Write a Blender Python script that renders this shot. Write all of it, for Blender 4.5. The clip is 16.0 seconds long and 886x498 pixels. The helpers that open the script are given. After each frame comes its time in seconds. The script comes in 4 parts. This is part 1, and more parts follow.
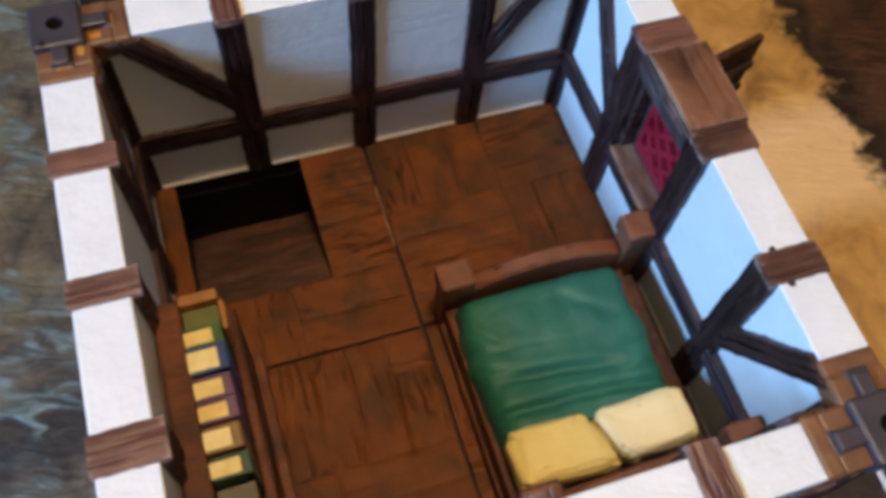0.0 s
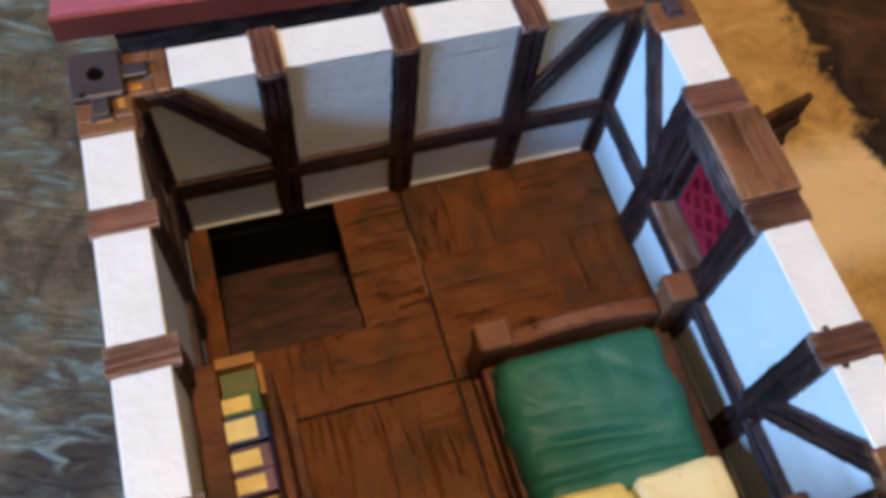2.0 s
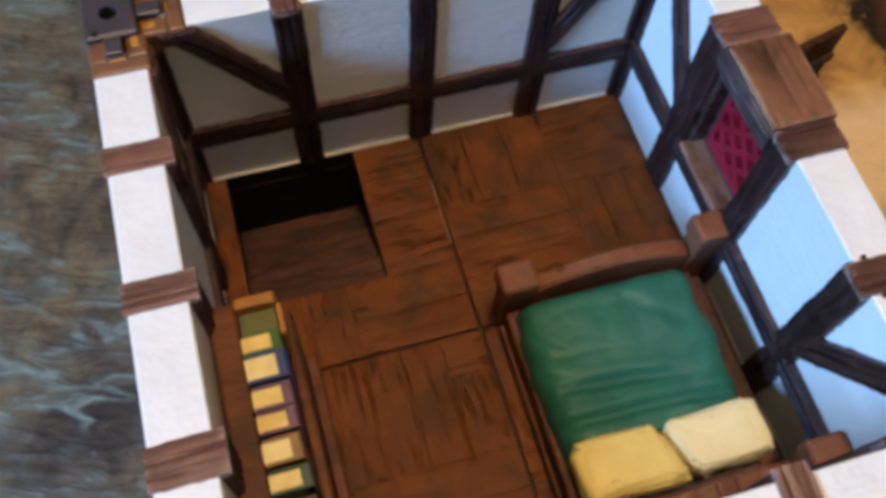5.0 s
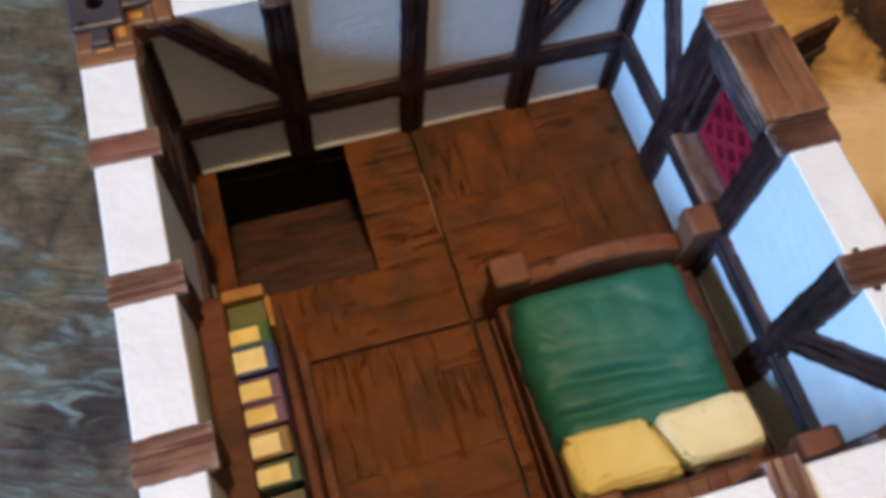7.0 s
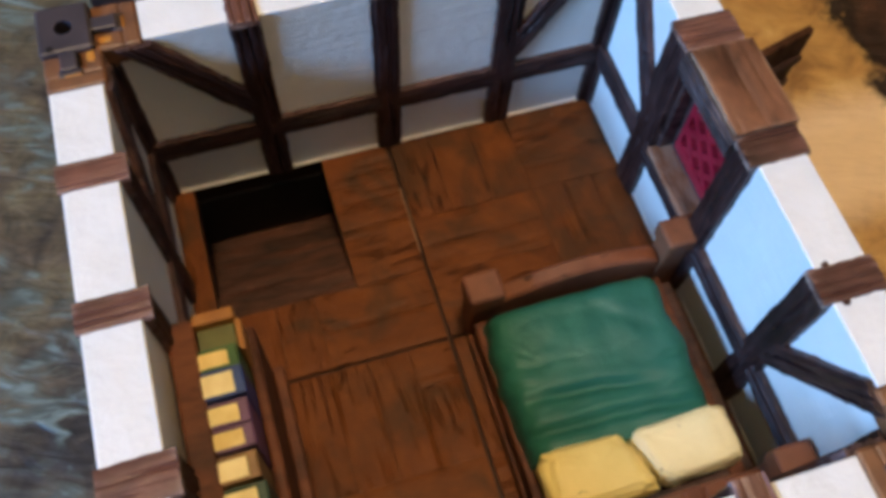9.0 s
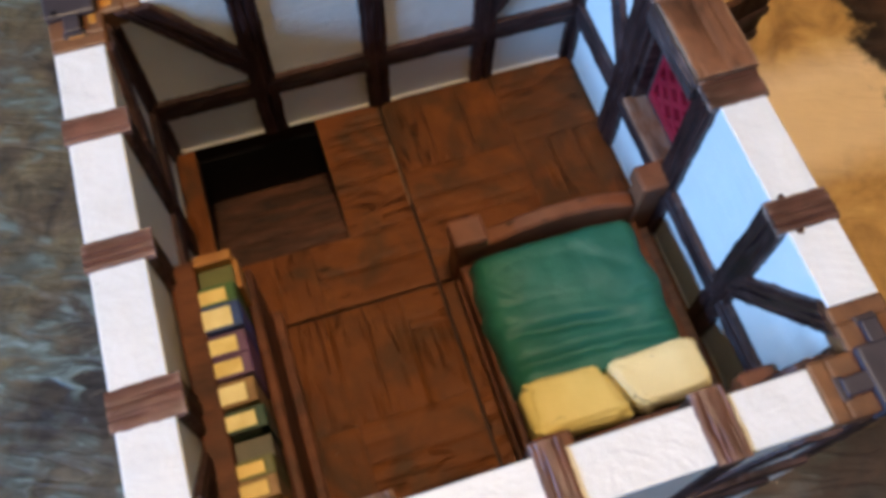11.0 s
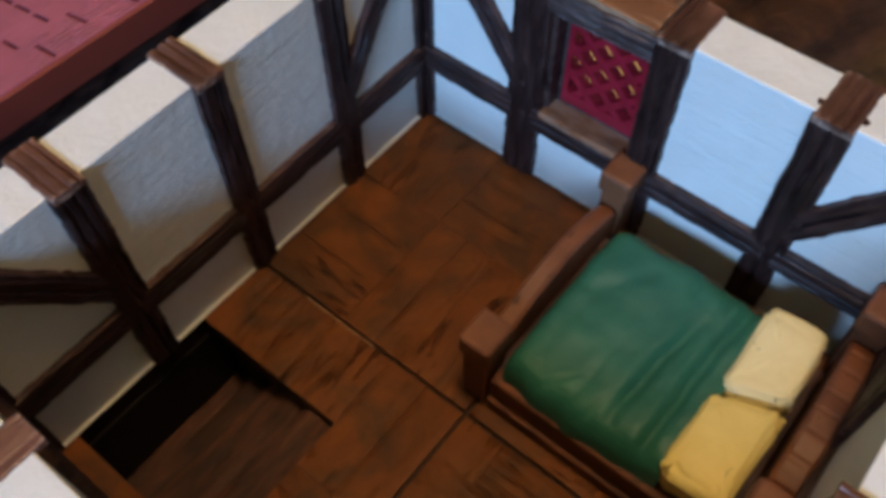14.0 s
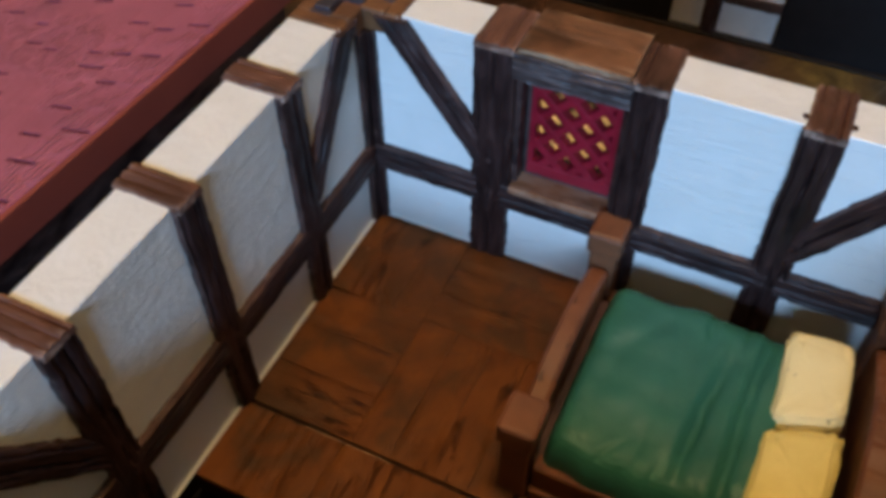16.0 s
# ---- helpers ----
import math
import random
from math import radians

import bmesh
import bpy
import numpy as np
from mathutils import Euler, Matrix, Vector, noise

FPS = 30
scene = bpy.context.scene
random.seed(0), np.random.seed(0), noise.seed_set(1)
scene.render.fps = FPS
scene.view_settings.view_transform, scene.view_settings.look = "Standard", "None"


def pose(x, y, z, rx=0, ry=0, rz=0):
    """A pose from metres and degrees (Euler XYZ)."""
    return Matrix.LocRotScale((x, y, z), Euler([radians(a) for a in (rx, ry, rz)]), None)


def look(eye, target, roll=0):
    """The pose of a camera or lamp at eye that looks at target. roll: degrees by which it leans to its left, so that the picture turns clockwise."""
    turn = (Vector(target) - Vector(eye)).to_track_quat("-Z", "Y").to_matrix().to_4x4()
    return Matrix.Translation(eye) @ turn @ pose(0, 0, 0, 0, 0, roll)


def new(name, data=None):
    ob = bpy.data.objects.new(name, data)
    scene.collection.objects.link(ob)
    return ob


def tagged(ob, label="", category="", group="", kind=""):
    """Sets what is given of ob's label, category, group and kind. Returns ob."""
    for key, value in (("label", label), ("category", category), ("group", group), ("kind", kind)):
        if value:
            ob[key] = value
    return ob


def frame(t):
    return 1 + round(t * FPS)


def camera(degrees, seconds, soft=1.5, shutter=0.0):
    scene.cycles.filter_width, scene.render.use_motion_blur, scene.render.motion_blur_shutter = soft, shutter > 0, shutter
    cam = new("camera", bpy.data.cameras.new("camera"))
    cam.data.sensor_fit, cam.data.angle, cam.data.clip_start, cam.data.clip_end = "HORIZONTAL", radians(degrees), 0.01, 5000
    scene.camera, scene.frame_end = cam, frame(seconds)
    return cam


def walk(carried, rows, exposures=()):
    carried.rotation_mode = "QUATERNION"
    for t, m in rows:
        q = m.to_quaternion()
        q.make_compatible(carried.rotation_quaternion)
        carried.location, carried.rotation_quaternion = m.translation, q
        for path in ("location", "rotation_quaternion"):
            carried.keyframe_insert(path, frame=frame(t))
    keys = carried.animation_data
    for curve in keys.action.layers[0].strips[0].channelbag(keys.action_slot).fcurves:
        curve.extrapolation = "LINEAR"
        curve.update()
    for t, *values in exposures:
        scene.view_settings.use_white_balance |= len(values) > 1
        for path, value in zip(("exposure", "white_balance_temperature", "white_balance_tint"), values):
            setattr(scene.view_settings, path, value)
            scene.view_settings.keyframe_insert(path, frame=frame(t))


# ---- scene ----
# All lengths below are in centimetres of the miniature; U turns them into metres.
U = 0.01
cam = camera(53.66, 16.0, soft=4.4)
# seconds, eye in cm, direction of view, lean in degrees
PATH = [
    (0, 1.776, -9.885, 14.559, 0.19567, 0.43005, -0.88134, 7.66),
    (0.5, 1.415, -8.977, 14.523, 0.19582, 0.42318, -0.88463, 10.32),
    (1, 1.705, -8.398, 14.706, 0.17069, 0.41879, -0.89190, 8.09),
    (1.5, 1.859, -8.629, 14.839, 0.17835, 0.43369, -0.88323, 7.71),
    (2, 1.526, -8.790, 14.732, 0.18931, 0.43094, -0.88230, 8.49),
    (2.5, 1.451, -8.890, 14.759, 0.17759, 0.43059, -0.88490, 7.07),
    (3, 1.204, -9.001, 14.647, 0.18127, 0.42858, -0.88513, 7.45),
    (3.5, 1.313, -9.181, 14.330, 0.16730, 0.43023, -0.88708, 5.84),
    (4, 1.345, -9.153, 14.314, 0.15871, 0.42420, -0.89155, 5.13),
    (4.5, 1.462, -9.212, 14.231, 0.15595, 0.42204, -0.89306, 4.62),
    (7, 1.526, -9.239, 14.050, 0.16354, 0.41573, -0.89466, 5.70),
    (7.5, 1.738, -9.220, 14.039, 0.15370, 0.41447, -0.89699, 4.60),
    (8, 1.889, -9.023, 14.195, 0.15719, 0.41400, -0.89660, 4.55),
    (10.5, 2.185, -9.824, 14.076, 0.14647, 0.43376, -0.88904, 1.77),
    (11, 2.178, -10.149, 14.668, 0.14032, 0.40597, -0.90305, 1.52),
    (11.5, 2.322, -10.587, 14.716, 0.15329, 0.42527, -0.89199, 1.58),
    (12, 1.300, -10.388, 14.288, 0.21144, 0.41542, -0.88472, 6.56),
    (12.5, 0.691, -9.507, 13.790, 0.25276, 0.41899, -0.87210, 4.30),
    (13, 0.389, -8.456, 12.855, 0.34368, 0.41432, -0.84275, 0.53),
    (13.5, -0.104, -7.578, 12.389, 0.41036, 0.38331, -0.82745, 0.86),
    (14, 0.241, -7.077, 11.871, 0.41878, 0.34788, -0.83881, -0.93),
    (14.5, 0.605, -6.768, 11.702, 0.47143, 0.33962, -0.81389, -0.21),
    (15, 0.606, -6.678, 11.434, 0.52768, 0.33119, -0.78222, -0.26),
    (15.5, -0.484, -5.993, 11.019, 0.58219, 0.29572, -0.75736, 1.15),
    (16, -0.656, -5.649, 11.027, 0.59072, 0.28950, -0.75315, -0.93),
]
walk(cam, [(t, look((x * U, y * U, z * U), (x * U + a, y * U + b, z * U + c), lean)) for t, x, y, z, a, b, c, lean in PATH],
     exposures=[(0, 0.0, 6500, 10), (12, 0.0, 6500, 10), (13, -0.22, 6900, 10), (13.5, -0.34, 7100, 10), (14, -0.46, 7200, 10), (14.5, -0.37, 7400, 10), (16, -0.37, 7900, 10)])

# ---- light ----
world = bpy.data.worlds.new("world")
world.use_nodes = True
world.node_tree.nodes["Background"].inputs[0].default_value = (0.8, 0.85, 1.0, 1)
world.node_tree.nodes["Background"].inputs[1].default_value = 0.02
scene.world = world


def area_lamp(name, eye, target, wide, high, watts, colour):
    data = bpy.data.lights.new(name, "AREA")
    data.shape, data.size, data.size_y = "RECTANGLE", wide * U, high * U
    data.energy, data.color = watts, colour
    ob = new(name, data)
    ob.matrix_world = look([v * U for v in eye], [v * U for v in target])
    return ob


# daylight through the room's window, and the room's ceiling lamp
area_lamp("window_daylight", (-158, -36, 78), (6, -4, 2), 90, 30, 72.0, (0.235, 0.50, 1.0))
bulb = bpy.data.lights.new("ceiling_bulb", "POINT")
bulb.energy, bulb.color, bulb.shadow_soft_size = 38.5, (1.0, 0.705, 0.42), 9 * U
new("ceiling_bulb", bulb).location = (6 * U, -12 * U, 146 * U)

# ---- materials ----


def material(name, rough=0.6, spec=0.4):
    m = bpy.data.materials.new(name)
    m.use_nodes = True
    b = m.node_tree.nodes["Principled BSDF"]
    b.inputs["Roughness"].default_value = rough
    b.inputs["Specular IOR Level"].default_value = spec
    return m, m.node_tree.nodes, m.node_tree.links, b


def coords(nodes, links, scale, world_space=False, spread=True):
    """Texture coordinates in centimetres, stretched by scale; each object gets a shift of its own."""
    mp = nodes.new("ShaderNodeMapping")
    mp.inputs["Scale"].default_value = [s / U for s in scale]
    if world_space:
        links.new(nodes.new("ShaderNodeNewGeometry").outputs["Position"], mp.inputs["Vector"])
    else:
        links.new(nodes.new("ShaderNodeTexCoord").outputs["Object"], mp.inputs["Vector"])
        if spread:
            info, mul = nodes.new("ShaderNodeObjectInfo"), nodes.new("ShaderNodeMath")
            mul.operation, mul.inputs[1].default_value = "MULTIPLY", 37.0
            links.new(info.outputs["Random"], mul.inputs[0])
            links.new(mul.outputs[0], mp.inputs["Location"])
    return mp.outputs[0]


def noise_of(nodes, links, vec, scale, detail=5, rough=0.6, warp=0.0):
    n = nodes.new("ShaderNodeTexNoise")
    n.inputs["Scale"].default_value, n.inputs["Detail"].default_value = scale, detail
    n.inputs["Roughness"].default_value, n.inputs["Distortion"].default_value = rough, warp
    links.new(vec, n.inputs["Vector"])
    return n.outputs["Fac"]


def ramp(nodes, links, fac, stops):
    r = nodes.new("ShaderNodeValToRGB")
    while len(r.color_ramp.elements) < len(stops):
        r.color_ramp.elements.new(0.5)
    for e, (at, c) in zip(r.color_ramp.elements, stops):
        e.position, e.color = at, (*c, 1)
    links.new(fac, r.inputs[0])
    return r.outputs[0]


def mix(nodes, links, fac, a, b, how="MIX"):
    m = nodes.new("ShaderNodeMixRGB")
    m.blend_type = how
    for value, slot in ((fac, 0), (a, 1), (b, 2)):
        if isinstance(value, (int, float)):
            m.inputs[slot].default_value = value
        elif isinstance(value, tuple):
            m.inputs[slot].default_value = (*value, 1)
        else:
            links.new(value, m.inputs[slot])
    return m.outputs[0]


def bump(nodes, links, b, height, strength, cm):
    n = nodes.new("ShaderNodeBump")
    n.inputs["Strength"].default_value, n.inputs["Distance"].default_value = strength, cm * U
    links.new(height, n.inputs["Height"])
    links.new(n.outputs[0], b.inputs["Normal"])


def painted_wood(name, dark, mid, light, rough=0.5, spec=0.45, grain=1.0, relief=0.05, worn=None):
    """Printed wood, painted dark and drybrushed lighter along its grain; worn: the paint on its rubbed edges."""
    m, nodes, links, b = material(name, rough, spec)
    v = coords(nodes, links, (0.9, 6.0 * grain, 6.0 * grain))
    fine = noise_of(nodes, links, v, 1.3, 6, 0.65, 0.6)
    v2 = coords(nodes, links, (0.7, 0.9, 0.9))
    patch = noise_of(nodes, links, v2, 0.9, 3, 0.55, 0.3)
    c = ramp(nodes, links, fine, [(0.30, dark), (0.52, mid), (0.74, light)])
    c2 = ramp(nodes, links, patch, [(0.32, (0.45, 0.42, 0.42)), (0.62, (1.15, 1.12, 1.1))])
    c = mix(nodes, links, 1.0, c, c2, "MULTIPLY")
    if worn:
        ridge = ramp(nodes, links, nodes.new("ShaderNodeNewGeometry").outputs["Pointiness"], [(0.53, (0, 0, 0)), (0.62, (1, 1, 1))])
        rubbed = ramp(nodes, links, noise_of(nodes, links, coords(nodes, links, (1.5, 4, 4)), 1.4, 5, 0.65, 0.3), [(0.40, (0, 0, 0)), (0.62, (1, 1, 1))])
        c = mix(nodes, links, mix(nodes, links, 1.0, ridge, rubbed, "MULTIPLY"), c, worn)
    links.new(c, b.inputs["Base Color"])
    bump(nodes, links, b, fine, 0.7, relief)
    return m


def floor_wood(name, grime=0.0, cuts=0.5):
    """Orange-brown painted boards: soft tone, clusters of dark gouges along the grain, grey smudges and rare pale specks. cuts: how dark the gouges are."""
    m, nodes, links, b = material(name, 0.55, 0.13)
    tone = noise_of(nodes, links, coords(nodes, links, (0.8, 1.4, 1)), 1.3, 7, 0.68, 0.6)
    c = ramp(nodes, links, tone, [(0.28, (0.092, 0.027, 0.0062)), (0.50, (0.138, 0.041, 0.0090)), (0.74, (0.185, 0.058, 0.0125))])
    gouge = noise_of(nodes, links, coords(nodes, links, (0.9, 7.5, 1)), 1.4, 5, 0.6, 0.5)
    cluster = noise_of(nodes, links, coords(nodes, links, (0.8, 1.0, 1)), 1.0, 3, 0.5, 0.5)
    lines = mix(nodes, links, 1.0, ramp(nodes, links, gouge, [(0.38, (1, 1, 1)), (0.45, (0, 0, 0))]), ramp(nodes, links, cluster, [(0.50, (0.02, 0.02, 0.02)), (0.62, (1, 1, 1))]), "MULTIPLY")
    c = mix(nodes, links, mix(nodes, links, 1.0, lines, (cuts, cuts, cuts), "MULTIPLY"), c, (0.022, 0.008, 0.004))
    smudge = noise_of(nodes, links, coords(nodes, links, (1, 1, 1), world_space=True), 0.75, 5, 0.6, 0.6)
    c = mix(nodes, links, ramp(nodes, links, smudge, [(0.52 - 0.7 * grime, (0, 0, 0)), (0.68 - 0.3 * grime, (0.7, 0.7, 0.7))]), c, (0.032, 0.020, 0.010))
    specks = noise_of(nodes, links, coords(nodes, links, (1, 1, 1), world_space=True), 9.0, 1, 0.4, 0.0)
    c = mix(nodes, links, ramp(nodes, links, specks, [(0.80, (0, 0, 0)), (0.84, (0.8, 0.8, 0.8))]), c, (0.45, 0.38, 0.30))
    links.new(c, b.inputs["Base Color"])
    n = nodes.new("ShaderNodeMath")
    n.operation, n.inputs[1].default_value = "MULTIPLY", -1.0
    links.new(lines, n.inputs[0])
    bump(nodes, links, b, n.outputs[0], 0.9, 0.045)
    return m


def painted(name, colour, shade, rough=0.45, spec=0.45, scale=1.5, relief=0.02, lines=0.35, layers=0.0, pits=0.0, stain=None):
    """Brushed paint on a print: cloudy tone, lumps and brush marks, the print's layer lines and small pits."""
    m, nodes, links, b = material(name, rough, spec)
    v = coords(nodes, links, (1, 1, 1), world_space=True)
    cloud = noise_of(nodes, links, v, scale, 4, 0.6, 0.4)
    c = ramp(nodes, links, cloud, [(0.3, shade), (0.65, colour)])
    brush = noise_of(nodes, links, coords(nodes, links, (0.5, 0.5, 5), world_space=True), 1.5, 5, 0.6, 1.6)
    lumps = noise_of(nodes, links, v, 2.6, 5, 0.62, 0.3)
    height = mix(nodes, links, lines, lumps, brush)
    if layers:
        wave = nodes.new("ShaderNodeTexWave")
        wave.bands_direction = "Z"
        wave.inputs["Scale"].default_value, wave.inputs["Distortion"].default_value = 5.6, 0.5
        wave.inputs["Detail"].default_value = 2.0
        links.new(v, wave.inputs["Vector"])
        height = mix(nodes, links, layers, height, wave.outputs["Fac"])
    if pits:
        dots = noise_of(nodes, links, coords(nodes, links, (2.2, 5.5, 5.5), world_space=True), 1.3, 2, 0.5, 0.4)
        hole = ramp(nodes, links, dots, [(0.27, (1, 1, 1)), (0.32, (0, 0, 0))])
        height = mix(nodes, links, mix(nodes, links, 1.0, hole, (pits, pits, pits), "MULTIPLY"), height, (0, 0, 0))
        c = mix(nodes, links, mix(nodes, links, 1.0, hole, (0.8, 0.8, 0.8), "MULTIPLY"), c, tuple(0.3 * x for x in shade))
    if stain:
        spots = noise_of(nodes, links, v, 1.7, 6, 0.7, 0.5)
        c = mix(nodes, links, ramp(nodes, links, spots, [(0.70, (0, 0, 0)), (0.78, (0.6, 0.6, 0.6))]), c, stain)
    links.new(c, b.inputs["Base Color"])
    bump(nodes, links, b, height, 0.6, relief)
    return m


def roof_paint(name):
    """Purplish red roof paint with patches of fine scratched hatching."""
    m, nodes, links, b = material(name, 0.38, 0.5)
    v = coords(nodes, links, (1, 1, 1), world_space=True)
    c = ramp(nodes, links, noise_of(nodes, links, v, 0.9, 5, 0.6, 0.4), [(0.3, (0.33, 0.086, 0.128)), (0.7, (0.44, 0.120, 0.178))])
    hatch = nodes.new("ShaderNodeTexWave")
    hatch.bands_direction = "Y"
    hatch.inputs["Scale"].default_value, hatch.inputs["Distortion"].default_value, hatch.inputs["Detail"].default_value = 3.0, 2.2, 3.0
    links.new(v, hatch.inputs["Vector"])
    patches = ramp(nodes, links, noise_of(nodes, links, v, 0.55, 3, 0.5, 0.3), [(0.43, (0, 0, 0)), (0.53, (1, 1, 1))])
    strokes = mix(nodes, links, 1.0, mix(nodes, links, 1.0, hatch.outputs["Fac"], patches, "MULTIPLY"),
                  ramp(nodes, links, noise_of(nodes, links, coords(nodes, links, (2.2, 3, 1), world_space=True), 1.6, 3, 0.5), [(0.42, (0, 0, 0)), (0.55, (1, 1, 1))]), "MULTIPLY")
    height = mix(nodes, links, 0.75, noise_of(nodes, links, v, 3.0, 5, 0.6, 0.3), strokes)
    c = mix(nodes, links, mix(nodes, links, 1.0, strokes, (0.45, 0.45, 0.45), "MULTIPLY"), c, (0.25, 0.060, 0.105))
    links.new(c, b.inputs["Base Color"])
    bump(nodes, links, b, height, 0.8, 0.055)
    return m


PLASTER = painted("white_plaster_paint", (0.76, 0.74, 0.69), (0.71, 0.69, 0.635), 0.36, 0.5, 1.1, 0.080, 0.5, stain=(0.62, 0.52, 0.40))
DARK_BEAM = painted_wood("dark_beam_paint", (0.012, 0.0050, 0.0045), (0.034, 0.0145, 0.0128), (0.076, 0.037, 0.032), 0.46, 0.32, 0.7, worn=(0.12, 0.06, 0.048))
HEADER = painted_wood("rubbed_header_paint", (0.060, 0.023, 0.012), (0.165, 0.066, 0.031), (0.270, 0.118, 0.056), 0.34, 0.5, 0.30, 0.02, worn=(0.50, 0.32, 0.20))
# dry-brushed paint, its base also lightened for the light on the wall tops
BEAM_END = painted_wood("drybrushed_lit_beam_end", (0.080, 0.032, 0.020), (0.145, 0.057, 0.036), (0.185, 0.076, 0.047), 0.42, 0.45, 0.35, 0.03, worn=(0.40, 0.25, 0.19))
FLOOR_WOOD = floor_wood("floor_wood_paint")
# southern blocks: the dark tone spreads wider and the gouges are fainter
FLOOR_SOUTH = floor_wood("south_floor_wood_paint", 0.10, 0.26)
FLOOR_GRIMY = floor_wood("grimy_floor_wood_paint", 0.20, 0.88)
FLOOR_CARVED = floor_wood("carved_floor_wood_paint", 0.08, 0.85)
SEAM = painted("dark_brown_seam_wash", (0.026, 0.011, 0.006), (0.016, 0.007, 0.004), 0.6, 0.2)
BLACK = painted("black_paint_and_shade", (0.010, 0.008, 0.008), (0.006, 0.005, 0.005), 0.6, 0.2)
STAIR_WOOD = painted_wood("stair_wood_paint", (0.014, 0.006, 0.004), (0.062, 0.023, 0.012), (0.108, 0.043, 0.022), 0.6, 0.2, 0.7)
BED_WOOD = painted("bed_wood_paint", (0.198, 0.070, 0.031), (0.124, 0.040, 0.017), 0.5, 0.35, 1.5, 0.04, 0.3, 0.1, 0.6)
CASE_WOOD = painted_wood("bookcase_wood_paint", (0.060, 0.018, 0.006), (0.12, 0.038, 0.013), (0.17, 0.058, 0.021), 0.55, 0.25, 0.5, 0.02)
CASE_EDGE = painted("ochre_edge_paint", (0.42, 0.18, 0.035), (0.30, 0.11, 0.02), 0.5)
QUILT = painted("green_quilt_paint", (0.019, 0.128, 0.085), (0.015, 0.100, 0.065), 0.50, 0.32, 0.9, 0.052, 0.2, 0.08)
PILLOW = painted("cream_pillow_paint", (0.81, 0.645, 0.22), (0.74, 0.57, 0.175), 0.5, 0.4, 1.2, 0.035, 0.3, 0.12, 0.8)
PAGES = painted("cream_page_paint", (0.82, 0.69, 0.32), (0.68, 0.52, 0.19), 0.45, 0.35, 3.0, 0.02)
# old pages differ from book to book
nodes, links = PAGES.node_tree.nodes, PAGES.node_tree.links
tone = ramp(nodes, links, nodes.new("ShaderNodeObjectInfo").outputs["Random"], [(0.0, (1.08, 1.15, 1.5)), (0.45, (1.0, 0.98, 0.9)), (1.0, (1.0, 0.82, 0.55))])
base = nodes["Principled BSDF"].inputs["Base Color"]
links.new(mix(nodes, links, 1.0, base.links[0].from_socket, tone, "MULTIPLY"), base)
# rubbed paint, also paled to carry the light on casement and lintel
FRAME = painted_wood("rubbed_lit_window_frame_paint", (0.020, 0.011, 0.010), (0.062, 0.038, 0.034), (0.17, 0.115, 0.105), 0.38, 0.5)
# warm light that the header keeps off the sill is put into this red-brown
SILL = painted_wood("warm_lit_sill_paint", (0.09, 0.030, 0.014), (0.23, 0.080, 0.034), (0.32, 0.125, 0.058), 0.4, 0.45, 0.3, 0.02, worn=(0.45, 0.26, 0.17))
OCHRE = painted("bare_ochre_paint", (0.52, 0.22, 0.030), (0.36, 0.14, 0.020), 0.4, 0.4, 3.0, 0.03)
SOCKET = painted("orange_brown_socket_paint", (0.20, 0.080, 0.031), (0.085, 0.034, 0.018), 0.40, 0.5, 2.4, 0.05)
PALE_PILLOW = painted("pale_pillow_paint", (0.84, 0.73, 0.40), (0.78, 0.655, 0.32), 0.5, 0.4, 1.2, 0.035, 0.3, 0.12, 0.8)
LATTICE = painted("crimson_lattice_paint", (0.34, 0.012, 0.026), (0.22, 0.007, 0.016), 0.3, 0.5, 2.0, 0.02)
ROOF_RED = roof_paint("red_shingle_paint")
# darker red that paints the shade inside the shingle notches
ROOF_CUT = painted("painted_shade_in_roof_cuts", (0.20, 0.046, 0.070), (0.15, 0.034, 0.052), 0.6, 0.2)
FASCIA = painted("dark_red_fascia_paint", (0.27, 0.052, 0.034), (0.21, 0.038, 0.026), 0.5, 0.4, 0.6, 0.02)
CLIP = painted("grey_plastic", (0.050, 0.038, 0.043), (0.034, 0.027, 0.032), 0.36, 0.5, 2.0, 0.01)
LOWER = painted("shaded_plaster_paint", (0.74, 0.72, 0.67), (0.62, 0.60, 0.55), 0.55, 0.3, 1.0, 0.03)
COVERS = {n: painted(n + "_cover_paint", c, tuple(v * 0.6 for v in c), 0.45) for n, c in (
    ("olive", (0.13, 0.13, 0.03)), ("green", (0.05, 0.13, 0.03)), ("blue", (0.02, 0.06, 0.25)), ("purple", (0.16, 0.07, 0.16)),
    ("dark_green", (0.02, 0.06, 0.03)), ("grey_brown", (0.11, 0.09, 0.05)), ("tan", (0.28, 0.15, 0.05)))}


